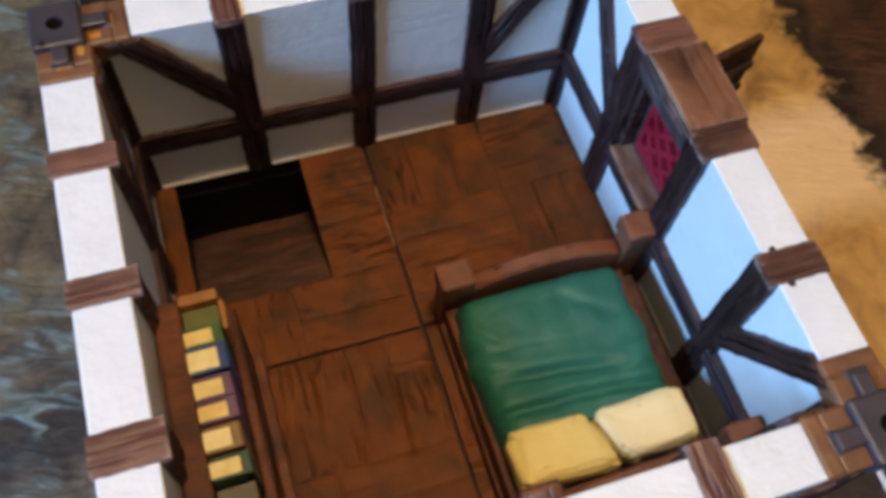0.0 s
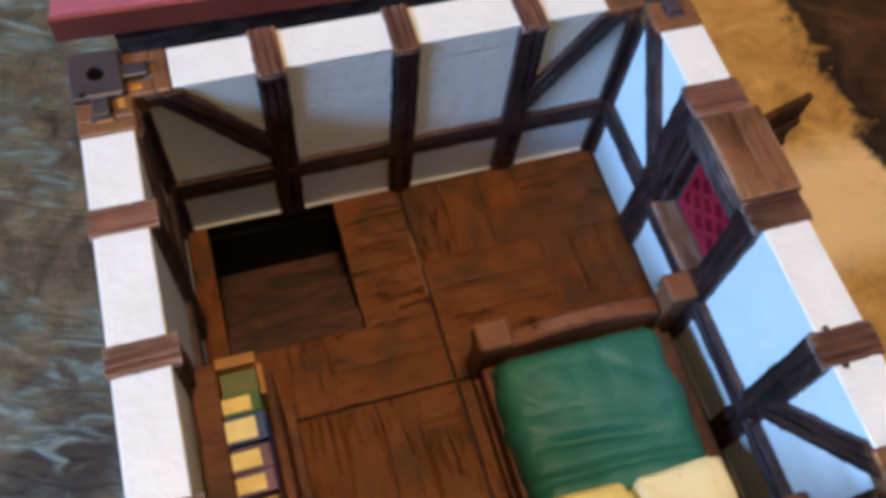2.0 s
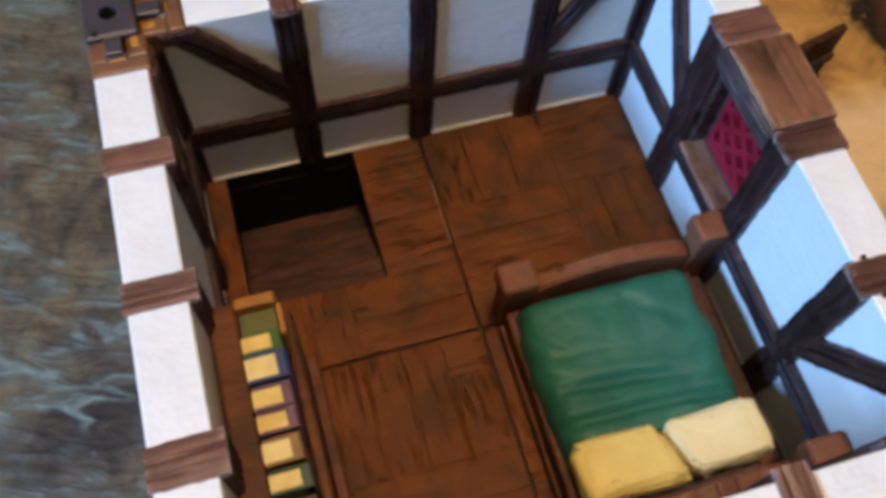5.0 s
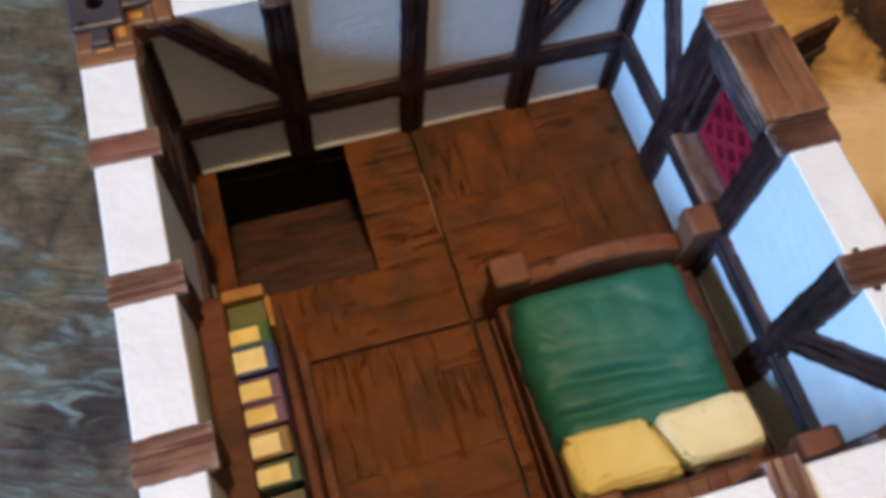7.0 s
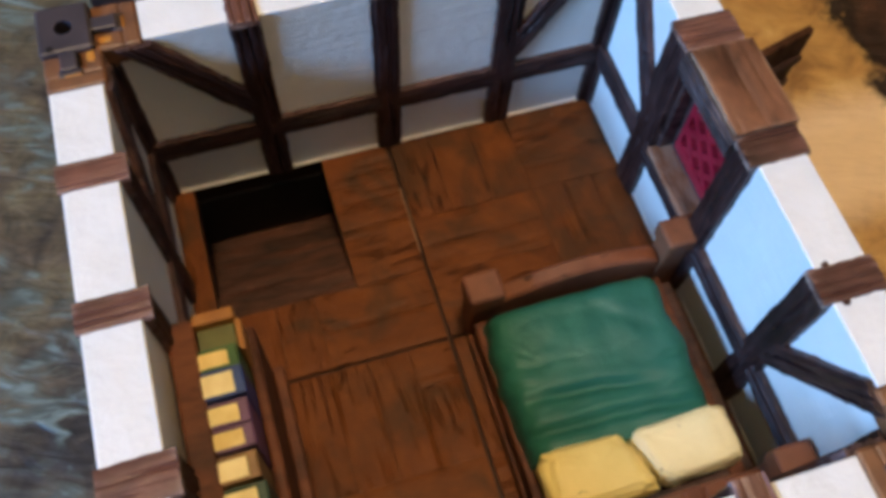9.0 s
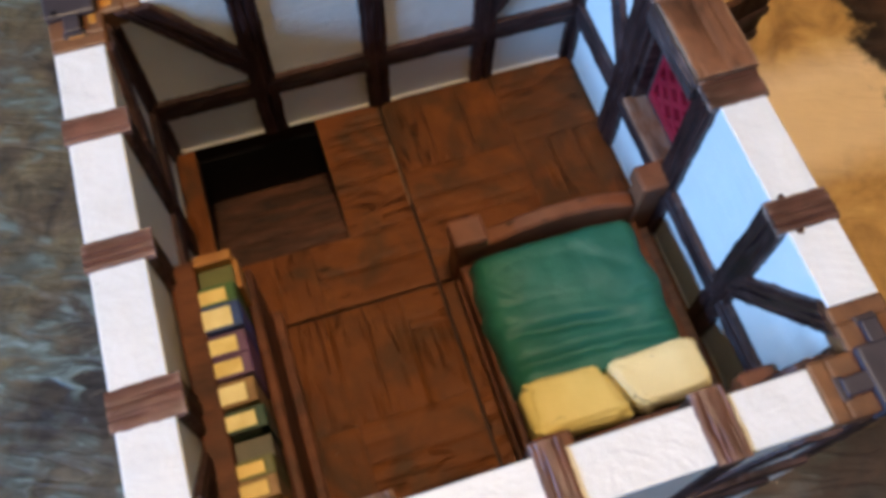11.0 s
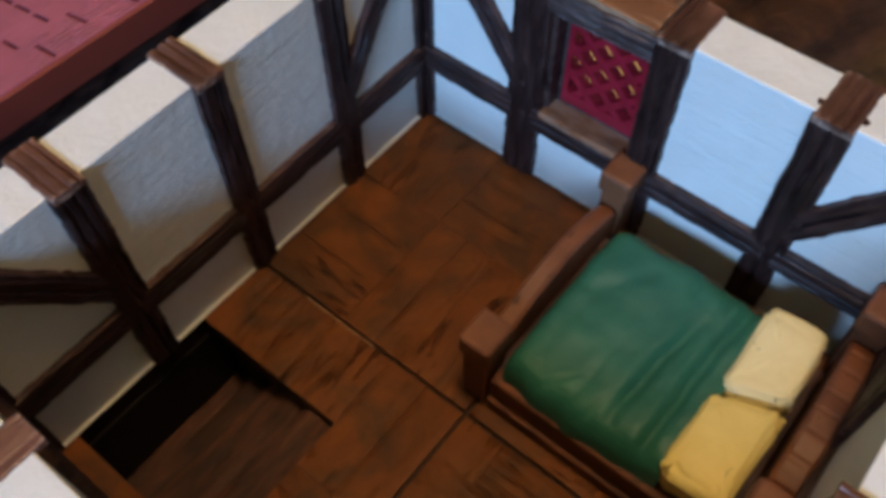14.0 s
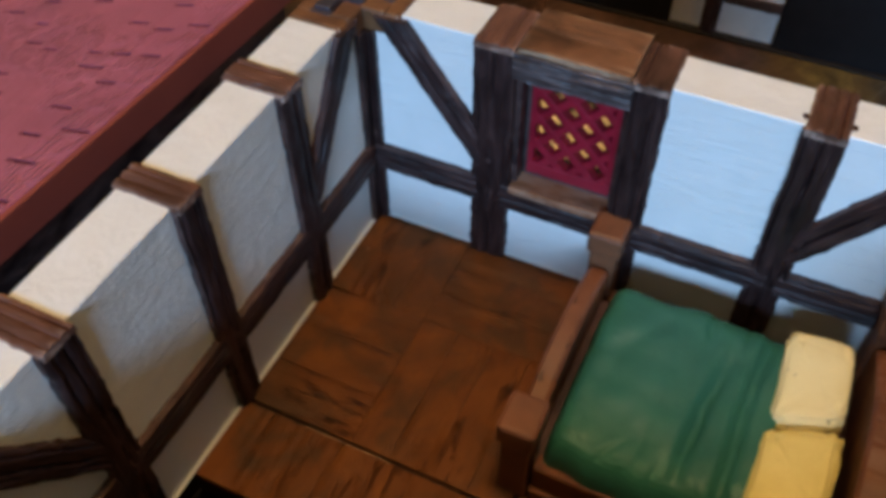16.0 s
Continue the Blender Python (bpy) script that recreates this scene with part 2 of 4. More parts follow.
def ground_material():
    """A printed game mat: olive and slate grass, a sandy road and dark earth beyond it."""
    m, nodes, links, b = material("printed_game_mat", 0.42, 0.4)
    v = coords(nodes, links, (1, 1, 1), world_space=True)
    big = noise_of(nodes, links, v, 0.34, 6, 0.62, 0.3)
    mottle = noise_of(nodes, links, v, 1.25, 7, 0.65, 0.7)
    turned = nodes.new("ShaderNodeVectorRotate")
    turned.rotation_type, turned.inputs["Angle"].default_value = "Z_AXIS", radians(20)
    links.new(v, turned.inputs["Vector"])
    blade = nodes.new("ShaderNodeMapping")
    blade.inputs["Scale"].default_value = (0.55, 1.9, 1)
    links.new(turned.outputs[0], blade.inputs["Vector"])
    small = noise_of(nodes, links, blade.outputs[0], 1.25, 4, 0.58, 1.1)
    clump = noise_of(nodes, links, v, 0.62, 4, 0.55, 0.6)
    grass = ramp(nodes, links, big, [(0.34, (0.027, 0.024, 0.023)), (0.46, (0.075, 0.055, 0.035)), (0.58, (0.112, 0.088, 0.048)), (0.72, (0.056, 0.051, 0.040))])
    slate = ramp(nodes, links, big, [(0.36, (0.014, 0.013, 0.016)), (0.52, (0.033, 0.029, 0.028)), (0.66, (0.058, 0.047, 0.036))])
    flecks = ramp(nodes, links, mottle, [(0.32, (0.30, 0.30, 0.36)), (0.48, (0.85, 0.82, 0.82)), (0.62, (1.35, 1.30, 1.20)), (0.75, (1.7, 1.65, 1.5))])
    sand = ramp(nodes, links, noise_of(nodes, links, v, 0.55, 7, 0.62, 0.9), [(0.30, (0.24, 0.125, 0.045)), (0.46, (0.46, 0.27, 0.095)), (0.60, (0.58, 0.37, 0.145)), (0.74, (0.74, 0.55, 0.29))])
    earth = ramp(nodes, links, noise_of(nodes, links, v, 0.42, 7, 0.7, 0.8), [(0.34, (0.014, 0.007, 0.006)), (0.5, (0.054, 0.026, 0.017)), (0.62, (0.105, 0.050, 0.030)), (0.74, (0.17, 0.10, 0.055))])
    sep = nodes.new("ShaderNodeSeparateXYZ")
    links.new(v, sep.inputs[0])

    def edge(axis, at, soft, wobble):
        """0 before the place, 1 past it, with a ragged edge."""
        add = nodes.new("ShaderNodeMath")
        add.operation, add.inputs[1].default_value = "MULTIPLY_ADD", wobble
        links.new(noise_of(nodes, links, v, 0.55, 6, 0.7, 0.3), add.inputs[0])
        links.new(sep.outputs[axis], add.inputs[2])
        r = nodes.new("ShaderNodeMapRange")
        r.inputs["From Min"].default_value, r.inputs["From Max"].default_value = at - soft + wobble / 2, at + soft + wobble / 2
        links.new(add.outputs[0], r.inputs["Value"])
        return r.outputs[0]

    grass = mix(nodes, links, edge("Y", -4.0, 4.0, 6.0), slate, grass)
    grass = mix(nodes, links, 1.0, grass, flecks, "MULTIPLY")
    where = ramp(nodes, links, clump, [(0.43, (0, 0, 0)), (0.56, (1, 1, 1))])
    teal = mix(nodes, links, 1.0, where, ramp(nodes, links, small, [(0.42, (0, 0, 0)), (0.60, (0.9, 0.9, 0.9))]), "MULTIPLY")
    grass = mix(nodes, links, teal, grass, (0.078, 0.105, 0.088))
    tips = mix(nodes, links, 1.0, where, ramp(nodes, links, small, [(0.54, (0, 0, 0)), (0.70, (0.62, 0.62, 0.62))]), "MULTIPLY")
    grass = mix(nodes, links, tips, grass, (0.25, 0.29, 0.27))
    c = mix(nodes, links, edge("X", 8.8, 0.3, 3.0), grass, sand)
    # a paler patch of the road: glare on the mat, put into its colour
    glare = mix(nodes, links, 1.0, edge("X", 14.0, 1.0, 2.5), edge("Y", -2.0, 0.6, -1.5), "MULTIPLY")
    glare = mix(nodes, links, edge("Y", 1.4, 0.6, 1.5), glare, (0, 0, 0))
    c = mix(nodes, links, glare, c, mix(nodes, links, 0.75, mix(nodes, links, 1.0, sand, (0.9, 0.9, 0.9), "MULTIPLY"), (0.90, 0.70, 0.48)))
    c = mix(nodes, links, edge("X", 18.8, 0.3, 4.0), c, (0.016, 0.009, 0.007))
    mossy = mix(nodes, links, 1.0, flecks, (0.115, 0.082, 0.030), "MULTIPLY")
    c = mix(nodes, links, edge("X", 19.7, 0.5, 4.0), c, mix(nodes, links, edge("Y", -5.6, 1.0, 3.0), mossy, earth))
    c = mix(nodes, links, edge("Y", -8.0, 0.5, -2.0), mix(nodes, links, 0.6, earth, mix(nodes, links, 1.0, grass, (0.5, 0.5, 0.5), "MULTIPLY")), c)
    links.new(c, b.inputs["Base Color"])
    bump(nodes, links, b, small, 0.9, 0.10)
    return m


def room_material(name, colour):
    m, nodes, links, b = material(name, 0.8, 0.2)
    v = coords(nodes, links, (1, 1, 1), world_space=True)
    n = noise_of(nodes, links, v, 0.05, 5)
    links.new(ramp(nodes, links, n, [(0.3, tuple(c * 0.9 for c in colour)), (0.7, colour)]), b.inputs["Base Color"])
    return m


# ---- mesh helpers ----
worlds = {}


def link(name, bm, mat, m=None, parent=None, label="", smooth=False):
    """One mesh object out of bm (in cm), posed by m (in cm), under parent."""
    m = m or Matrix()
    bmesh.ops.scale(bm, vec=(U, U, U), verts=bm.verts)
    bmesh.ops.recalc_face_normals(bm, faces=bm.faces)
    for f in bm.faces:
        f.smooth = smooth
    me = bpy.data.meshes.new(name)
    bm.to_mesh(me)
    bm.free()
    me.materials.append(mat)
    return seat_object(name, me, m, parent, label)


def seat_object(name, me, m, parent=None, label=""):
    ob = new(name, me)
    w = m.copy()
    w.translation = m.translation * U
    worlds[ob] = w
    if parent is not None:
        ob.parent = parent
        ob.matrix_basis = worlds[parent].inverted() @ w
    else:
        ob.matrix_basis = w
    return tagged(ob, label)


def thing(name, at, label, category, group="", kind=""):
    """An Empty at a thing's base, which parents its parts."""
    ob = new(name)
    ob.empty_display_size = 0.005
    worlds[ob] = Matrix.Translation([v * U for v in at])
    ob.matrix_basis = worlds[ob]
    return tagged(ob, label, category, group, kind)


def box(x0, x1, y0, y1, z0, z1, soft=0.0, bm=None):
    bm = bm or bmesh.new()
    made = bmesh.ops.create_cube(bm, size=1.0)["verts"]
    for v in made:
        v.co = Vector(((x0 + x1) / 2 + v.co.x * (x1 - x0), (y0 + y1) / 2 + v.co.y * (y1 - y0), (z0 + z1) / 2 + v.co.z * (z1 - z0)))
    if soft:
        edges = list({e for v in made for e in v.link_edges})
        bmesh.ops.bevel(bm, geom=edges, offset=soft, segments=2, affect="EDGES", profile=0.5)
    return bm


def axes(origin, along, out):
    """A pose whose x runs along the first way and whose z points along the second."""
    x, z = Vector(along).normalized(), Vector(out).normalized()
    y = z.cross(x)
    m = Matrix((x, y, z)).transposed().to_4x4()
    m.translation = origin
    return m


def beam(long, wide, deep, seed, rough=1.0, columns=19, slope0=0.0):
    """A hewn timber lying along x from 0, its face up at z = deep, with carved grooves and a wavy edge. slope0: how far its first end is cut askew."""
    bm = bmesh.new()
    rows = max(10, int(long / 0.10))
    rng = random.Random(seed)
    deep_cuts = 2 if long < 1.5 else 3
    grooves = [((k + rng.uniform(0.25, 0.75)) / deep_cuts, rng.uniform(0.03, 0.055), rng.uniform(0.45, 1.0)) for k in range(deep_cuts)]
    grooves += [(rng.uniform(0.1, 0.9), 0.03, rng.uniform(0.3, 0.7)) for _ in range(2)]
    grid = []
    for i in range(rows + 1):
        s = i / rows
        along = s * long
        drift = [0.035 * noise.noise(Vector((along * 1.1 + seed * 2.3, k * 5.0, seed))) for k in range(len(grooves))]
        fade = [0.5 + 1.5 * noise.noise(Vector((along * 0.8 + seed * 4.1, k * 7.0, seed + 3.0))) for k in range(len(grooves))]
        left = 0.020 * noise.noise(Vector((along * 2.2 + seed * 7.1, 0.0, seed * 1.3))) + 0.028 * noise.noise(Vector((along * 8, 1.0, seed)))
        right = 0.020 * noise.noise(Vector((along * 2.2 + seed * 7.1, 9.0, seed * 1.3))) + 0.028 * noise.noise(Vector((along * 8, 5.0, seed)))
        ring = []
        for j in range(-1, columns + 1):
            q = min(max(j, 0), columns - 1) / (columns - 1)
            y = (q - 0.5) * wide + rough * (left * (1 - q) + right * q)
            x = along + (1 - s) * slope0 * (q - 0.5)
            if j in (-1, columns):
                z, y = 0.0, y * 1.03
            else:
                cut = min(0.8, sum(max(0.0, f) * d * math.exp(-((q - p - w0) / w) ** 2) for (p, w, d), w0, f in zip(grooves, drift, fade)))
                z = deep - rough * (0.085 * cut + 0.035 * abs(2 * q - 1) ** 6) + 0.014 * rough * noise.noise(Vector((along * 3, q * 5, seed * 5.0)))
            ring.append(bm.verts.new((x, y, z)))
        grid.append(ring)
    for a, b in zip(grid, grid[1:]):
        for k in range(len(a) - 1):
            bm.faces.new((a[k], a[k + 1], b[k + 1], b[k]))
        bm.faces.new((a[-1], a[0], b[0], b[-1]))
    bm.faces.new(grid[0])
    bm.faces.new(grid[-1][::-1])
    return bm


serial = [0]


def lay_beam(name, parent, start, end, out, wide, deep, mat=None, rough=1.0, label="", sink=0.0, level=False):
    """A timber from start to end on a face whose outward way is out."""
    serial[0] += 1
    a, b = Vector(start), Vector(end)
    way = (b - a).normalized()
    slope0 = -wide * Vector(out).cross(way).z / way.z if level else 0.0
    a = a - Vector(out) * sink
    return link(name, beam((b - Vector(start)).length, wide, deep + sink, serial[0], rough, 19, slope0), mat or DARK_BEAM,
                axes(a, b - Vector(start), out), parent, label)


# ---- the room around the table ----
GROUND = -5.4
# walls and ceiling stay out of view; their olive turns bounced light khaki
ROOM_WALL, ROOM_CEILING, ROOM_FLOOR = room_material("room_wall_paint", (0.44, 0.35, 0.157)), room_material("room_ceiling_paint", (0.60, 0.53, 0.32)), room_material("room_floor_boards", (0.16, 0.09, 0.05))
TABLE_WOOD = painted_wood("table_wood", (0.05, 0.02, 0.01), (0.10, 0.045, 0.02), (0.16, 0.08, 0.04))
room_floor = link("floor_room", box(-170, 230, -200, 200, -90, -80), ROOM_FLOOR)
tagged(room_floor, "dark wooden floor of the room round the table", "floor", kind="structure")
room_ceiling = link("ceiling", box(-170, 230, -200, 200, 170, 180), ROOM_CEILING)
tagged(room_ceiling, "unseen pale ceiling, coloured to tint bounced light", "ceiling", kind="structure")
for name, b in (("wall_room_east", (230, 240, -200, 200)), ("wall_room_north", (-170, 230, 200, 210)), ("wall_room_south", (-170, 230, -210, -200))):
    tagged(link(name, box(*b, -90, 180), ROOM_WALL), "unseen olive room wall, coloured to tint bounced light", "wall", kind="structure")
bm = box(-180, -170, -200, -90, -90, 180)
box(-180, -170, 36, 200, -90, 180, bm=bm)
box(-180, -170, -90, 36, -90, 28, bm=bm)
box(-180, -170, -90, 36, 118, 180, bm=bm)
tagged(link("wall_room_west", bm, ROOM_WALL), "unseen olive room wall with a window opening", "wall", kind="structure")

table = thing("table", (10, 0, -80), "dark wooden table under a printed game mat", "table")
link("tabletop", box(-65, 85, -55, 55, -8.7, -5.7, 0.3), TABLE_WOOD, parent=table)
for x in (-58, 78):
    for y in (-48, 48):
        link("leg", box(x - 3, x + 3, y - 3, y + 3, -80, -8.7, 0.3), TABLE_WOOD, parent=table)
ground = link("ground", box(-60, 80, -50, 50, -5.7, GROUND), ground_material())
tagged(ground, "printed game mat with grass, sandy road and dark earth", "game mat", kind="structure")
CHALK = painted("white_line_paint", (0.72, 0.72, 0.74), (0.55, 0.55, 0.57), 0.5, 0.4, 2.0, 0.01)
link("printed_line", box(8.95, 10.85, -8.53, -8.45, GROUND, GROUND + 0.02), CHALK, parent=ground, label="thin pale line on the mat")
link("printed_line", box(14.22, 14.36, -10.4, -8.2, GROUND, GROUND + 0.02), CHALK, parent=ground, label="white line on the mat")

glow, nodes, links, b = material("lamp_glass", 0.4, 0.3)
b.inputs["Emission Color"].default_value, b.inputs["Emission Strength"].default_value = (1.0, 0.80, 0.55, 1), 4.0
lamp = thing("ceiling_lamp", (6, -12, 170), "warm white ceiling lamp hanging over the table", "lamp")
link("cord", box(5.7, 6.3, -12.3, -11.7, 162, 170), TABLE_WOOD, parent=lamp)
bm = bmesh.new()
bmesh.ops.create_cone(bm, cap_ends=True, segments=32, radius1=14, radius2=6, depth=5, matrix=Matrix.Translation((6, -12, 161)))
link("shade", bm, glow, parent=lamp, label="glowing lamp shade")

# ---- the house: upper storey walls ----
WX, DY, H, T = 8.34, 8.36, 4.12, 0.75
POST_DEEP, RAIL_DEEP = 0.13, 0.13


def wall(name, m, long, posts, label, window=None, ends=0.66, lip=0.03, bare=None):
    """A timber-framed wall. In its own frame x runs along it, y points into the room and z up; m poses that frame. bare: the end whose socket shows ochre paint."""
    def put(p):
        return m @ Vector(p)

    turn = m.to_3x3()
    inward, outward, up = turn @ Vector((0, 1, 0)), turn @ Vector((0, -1, 0)), Vector((0, 0, 1))
    bm = bmesh.new()
    if window:
        a, b, low, high = window
        for piece in ((ends, a, 0, H), (b, long - ends, 0, H), (a, b, 0, low)):
            box(piece[0], piece[1], -T, 0, piece[2], piece[3], 0.022, bm)
    else:
        box(ends, long - ends, -T, 0, 0, H, 0.022, bm)
    # the ends carry the sockets of the corner clips
    for e0, e1 in ((0.0, ends), (long - ends, long)):
        box(e0 - (0.1 if e0 else 0.0), e1 + (0.0 if e0 else 0.1), -T + 0.003, -0.003, 0, H - 0.35, bm=bm)
    core = link(name, bm, PLASTER, m)
    tagged(core, label, "wall", kind="structure")
    # socket blocks: a U of wood round the clip's arm
    for e, side in ((0.0, 1), (long, -1)):
        bm = bmesh.new()
        p, q = sorted((e, e + side * 0.42))
        box(p, q, -T - 0.02, -T + 0.26, H - 0.35, H + 0.02, 0.04, bm)
        box(p, q, -0.26, 0.06, H - 0.35, H + 0.02, 0.05, bm)
        p, q = sorted((e + side * 0.40, e + side * ends))
        box(p, q, -T - 0.02, 0.06, H - 0.35, H + 0.02, 0.05, bm)
        block = link("socket_block", bm, SOCKET, m, core, "worn brown wooden socket block")
        if e == bare:
            p, q = sorted((e + side * 0.37, e + side * 0.455))
            bm = box(p, q, -0.50, -0.25, H - 0.30, H + 0.028, 0.02)
            p, q = sorted((e + side * 0.06, e + side * 0.25))
            box(p, q, -0.17, -0.05, H - 0.10, H + 0.030, 0.02, bm)
            link("paint_patch", bm, OCHRE, m, block, "patch of bright ochre paint")
    for u, wide in posts:
        lay_beam("post", core, put((u, 0, 0)), put((u, 0, H - 0.02)), inward, wide, POST_DEEP, sink=0.1)
        lay_beam("outer_post", core, put((u, -T, -0.4)), put((u, -T, H - 0.02)), outward, wide, 0.05, sink=0.1)
        lay_beam("beam_end", core, put((u, -T - 0.04, H - 0.03)), put((u, POST_DEEP + 0.01, H - 0.03)), up, wide - 0.02, 0.085, BEAM_END, 0.7, "brown beam end across the wall top", sink=0.03)
    stops = [0.0] + [u for u, _ in posts] + [long]
    for k, (a, b) in enumerate(zip(stops, stops[1:])):
        lay_beam("rail", core, put((a + 0.02, 0, 1.41)), put((b - 0.02, 0, 1.41)), inward, 0.48, RAIL_DEEP, sink=0.1, rough=0.8)
        lay_beam("outer_rail", core, put((a + 0.02, -T, 1.44)), put((b - 0.02, -T, 1.44)), outward, 0.44, RAIL_DEEP, sink=0.1, rough=0.8)
        lay_beam("outer_sill", core, put((a + 0.02, -T, -0.2)), put((b - 0.02, -T, -0.2)), outward, 0.45, RAIL_DEEP, sink=0.1, rough=0.8)
        link("skirting_lip", box(a, b, -0.02, lip, 0.0, 0.020, 0.006), PLASTER, m, core, "pale plaster lip along the floor")
    first, last = posts[0][0], posts[-1][0]
    for face, out, low in ((0, inward, 0.04), (-T, outward, 0.30)):
        reach = low * (first - 0.53) / 2.12
        lay_beam("brace", core, put((0.48 + reach, face, H - low)), put((first - 0.05, face, 2.0)), out, 0.42, 0.13 if face == 0 else 0.08, sink=0.1, level=True)
        reach = low * (long - 0.53 - last) / 2.12
        lay_beam("brace", core, put((long - 0.48 - reach, face, H - low)), put((last + 0.05, face, 2.0)), out, 0.42, 0.13 if face == 0 else 0.08, sink=0.1, level=True)
        for e in (0.12, long - 0.12):
            lay_beam("corner_stud", core, put((e, face, 0)), put((e, face, H - 0.34)), out, 0.24, 0.10 if face == 0 else 0.04, sink=0.1, rough=0.6)
    return core


north = Matrix(((-1, 0, 0, WX), (0, -1, 0, -0.02), (0, 0, 1, 0), (0, 0, 0, 1)))
west = Matrix(((0, 1, 0, 0.03), (-1, 0, 0, 0), (0, 0, 1, 0), (0, 0, 0, 1)))
south = Matrix(((1, 0, 0, 0), (0, 1, 0, -DY), (0, 0, 1, 0), (0, 0, 0, 1)))
east = Matrix(((0, -1, 0, WX), (1, 0, 0, -DY), (0, 0, 1, 0), (0, 0, 0, 1)))
wall_north = wall("wall_north", north, WX, [(1.97, 0.46), (4.10, 0.44), (6.22, 0.46)], "white plaster wall of the miniature house with dark timbers", lip=0.06, bare=WX)
wall_west = wall("wall_west", west, DY, [(2.10, 0.45), (4.15, 0.45), (6.31, 0.56)], "white plaster wall with dark timbers behind the bookcase", bare=0.0)
wall_south = wall("wall_south", south, WX, [(2.08, 0.44), (4.20, 0.44), (6.32, 0.48)], "white plaster wall with dark timbers behind the bed head")
wall_east = wall("wall_east", east, DY, [(2.04, 0.52), (4.15, 0.50), (6.27, 0.60)], "white plaster wall with dark timbers and a lattice window", window=(4.38, 5.99, 1.60, 3.72))



def smear(parent, x, y, z, wide, deep, seed):
    """A thin uneven blot of brown paint on a flat top."""
    bm = bmesh.new()
    rim = []
    for k in range(22):
        a = 2 * math.pi * k / 22
        r = 1 + 0.7 * noise.noise(Vector((math.cos(a) * 1.4, math.sin(a) * 1.4, seed)))
        rim.append((x + wide * r * math.cos(a), y + deep * r * math.sin(a)))
    top, low = [bm.verts.new((*p, z + 0.006)) for p in rim], [bm.verts.new((*p, z - 0.02)) for p in rim]
    bm.faces.new(top)
    for k in range(22):
        bm.faces.new((top[k - 1], top[k], low[k], low[k - 1]))
    link("paint_smear", bm, STAIR_WOOD, parent=parent, label="small brown paint smear on the plaster top")


for k, (x, y, wide, deep) in enumerate(((WX + 0.17, -6.04, 0.06, 0.03), (WX + 0.18, -6.59, 0.07, 0.045))):
    smear(wall_east, x, y, H, wide, deep, 3.3 * k)

# ---- lattice window in the east wall ----
window = thing("window_1", (WX, -3.2, 1.6), "dark timber window with a crimson diamond lattice", "window", kind="structure")
WY0, WY1 = -4.00, -2.39
lay_beam("lintel", window, (WX - 0.10, WY1, 3.93), (WX - 0.10, WY0, 3.93), (-1, 0, 0), 0.42, 0.10, FRAME, sink=0.1)
lengthwise = Matrix.Rotation(radians(90), 4, "Z")
lay_beam("header", window, (WX + 0.37, WY0 + 0.055, 3.74), (WX + 0.37, WY1 - 0.04, 3.74), (0, 0, 1), 0.98, H + 0.10 - 3.74, HEADER, 0.35, "worn brown window header")
link("sill", box(WY0 + 0.02, WY1 - 0.02, -WX - 0.62, -WX + 0.15, 1.56, 1.69, 0.03), SILL, lengthwise, window, "worn brown window sill")
for y0, y1 in ((WY0 - 0.02, WY0 + 0.09), (WY1 - 0.09, WY1 + 0.02)):
    link("jamb", box(WX + 0.02, WX + 0.62, y0, y1, 1.62, 3.74, 0.02), DARK_BEAM, parent=window)
GX = WX + 0.33
bm = bmesh.new()
for y0, y1, z0, z1 in ((WY0 + 0.09, WY1 - 0.09, 1.64, 1.71), (WY0 + 0.09, WY1 - 0.09, 3.64, 3.72), (WY0 + 0.09, WY0 + 0.155, 1.71, 3.64), (WY1 - 0.155, WY1 - 0.09, 1.71, 3.64)):
    box(GX - 0.07, GX + 0.2, y0, y1, z0, z1, 0.02, bm)
link("casement_frame", bm, FRAME, parent=window)
LY0, LY1, LZ0, LZ1 = WY0 + 0.13, WY1 - 0.13, 1.70, 3.66
for lean in (1, -1):
    for k in range(-9, 10):
        # bars run at 45 degrees, 0.235 apart across their row
        c = -3.137 - lean * 3.0 + k * 0.47 + 0.235
        ends = []
        for z in (LZ0, LZ1):
            y = c + lean * z
            if LY0 <= y <= LY1:
                ends.append((y, z))
        for y in (LY0, LY1):
            z = (y - c) * lean
            if LZ0 < z < LZ1:
                ends.append((y, z))
        if len(ends) < 2:
            continue
        (ya, za), (yb, zb) = ends[0], ends[-1]
        long = math.hypot(yb - ya, zb - za)
        if long < 0.12:
            continue
        deep = 0.17 + 0.012 * lean
        link("lattice_bar", box(0, long, -0.063, 0.063, -deep / 2, deep / 2, 0.02), LATTICE,
             axes((GX + 0.05, ya, za), (0, yb - ya, zb - za), (-1, 0, 0)), window, "glossy crimson lattice bar")

bm = bmesh.new()
for y0, y1, z0, z1 in ((LY0, LY1, LZ0, LZ0 + 0.22), (LY0, LY1, LZ1 - 0.08, LZ1), (LY0, LY0 + 0.11, LZ0 + 0.22, LZ1 - 0.08), (LY1 - 0.11, LY1, LZ0 + 0.22, LZ1 - 0.08)):
    box(GX - 0.055, GX + 0.15, y0, y1, z0, z1, 0.02, bm)
link("lattice_border", bm, LATTICE, parent=window, label="glossy crimson border round the lattice")

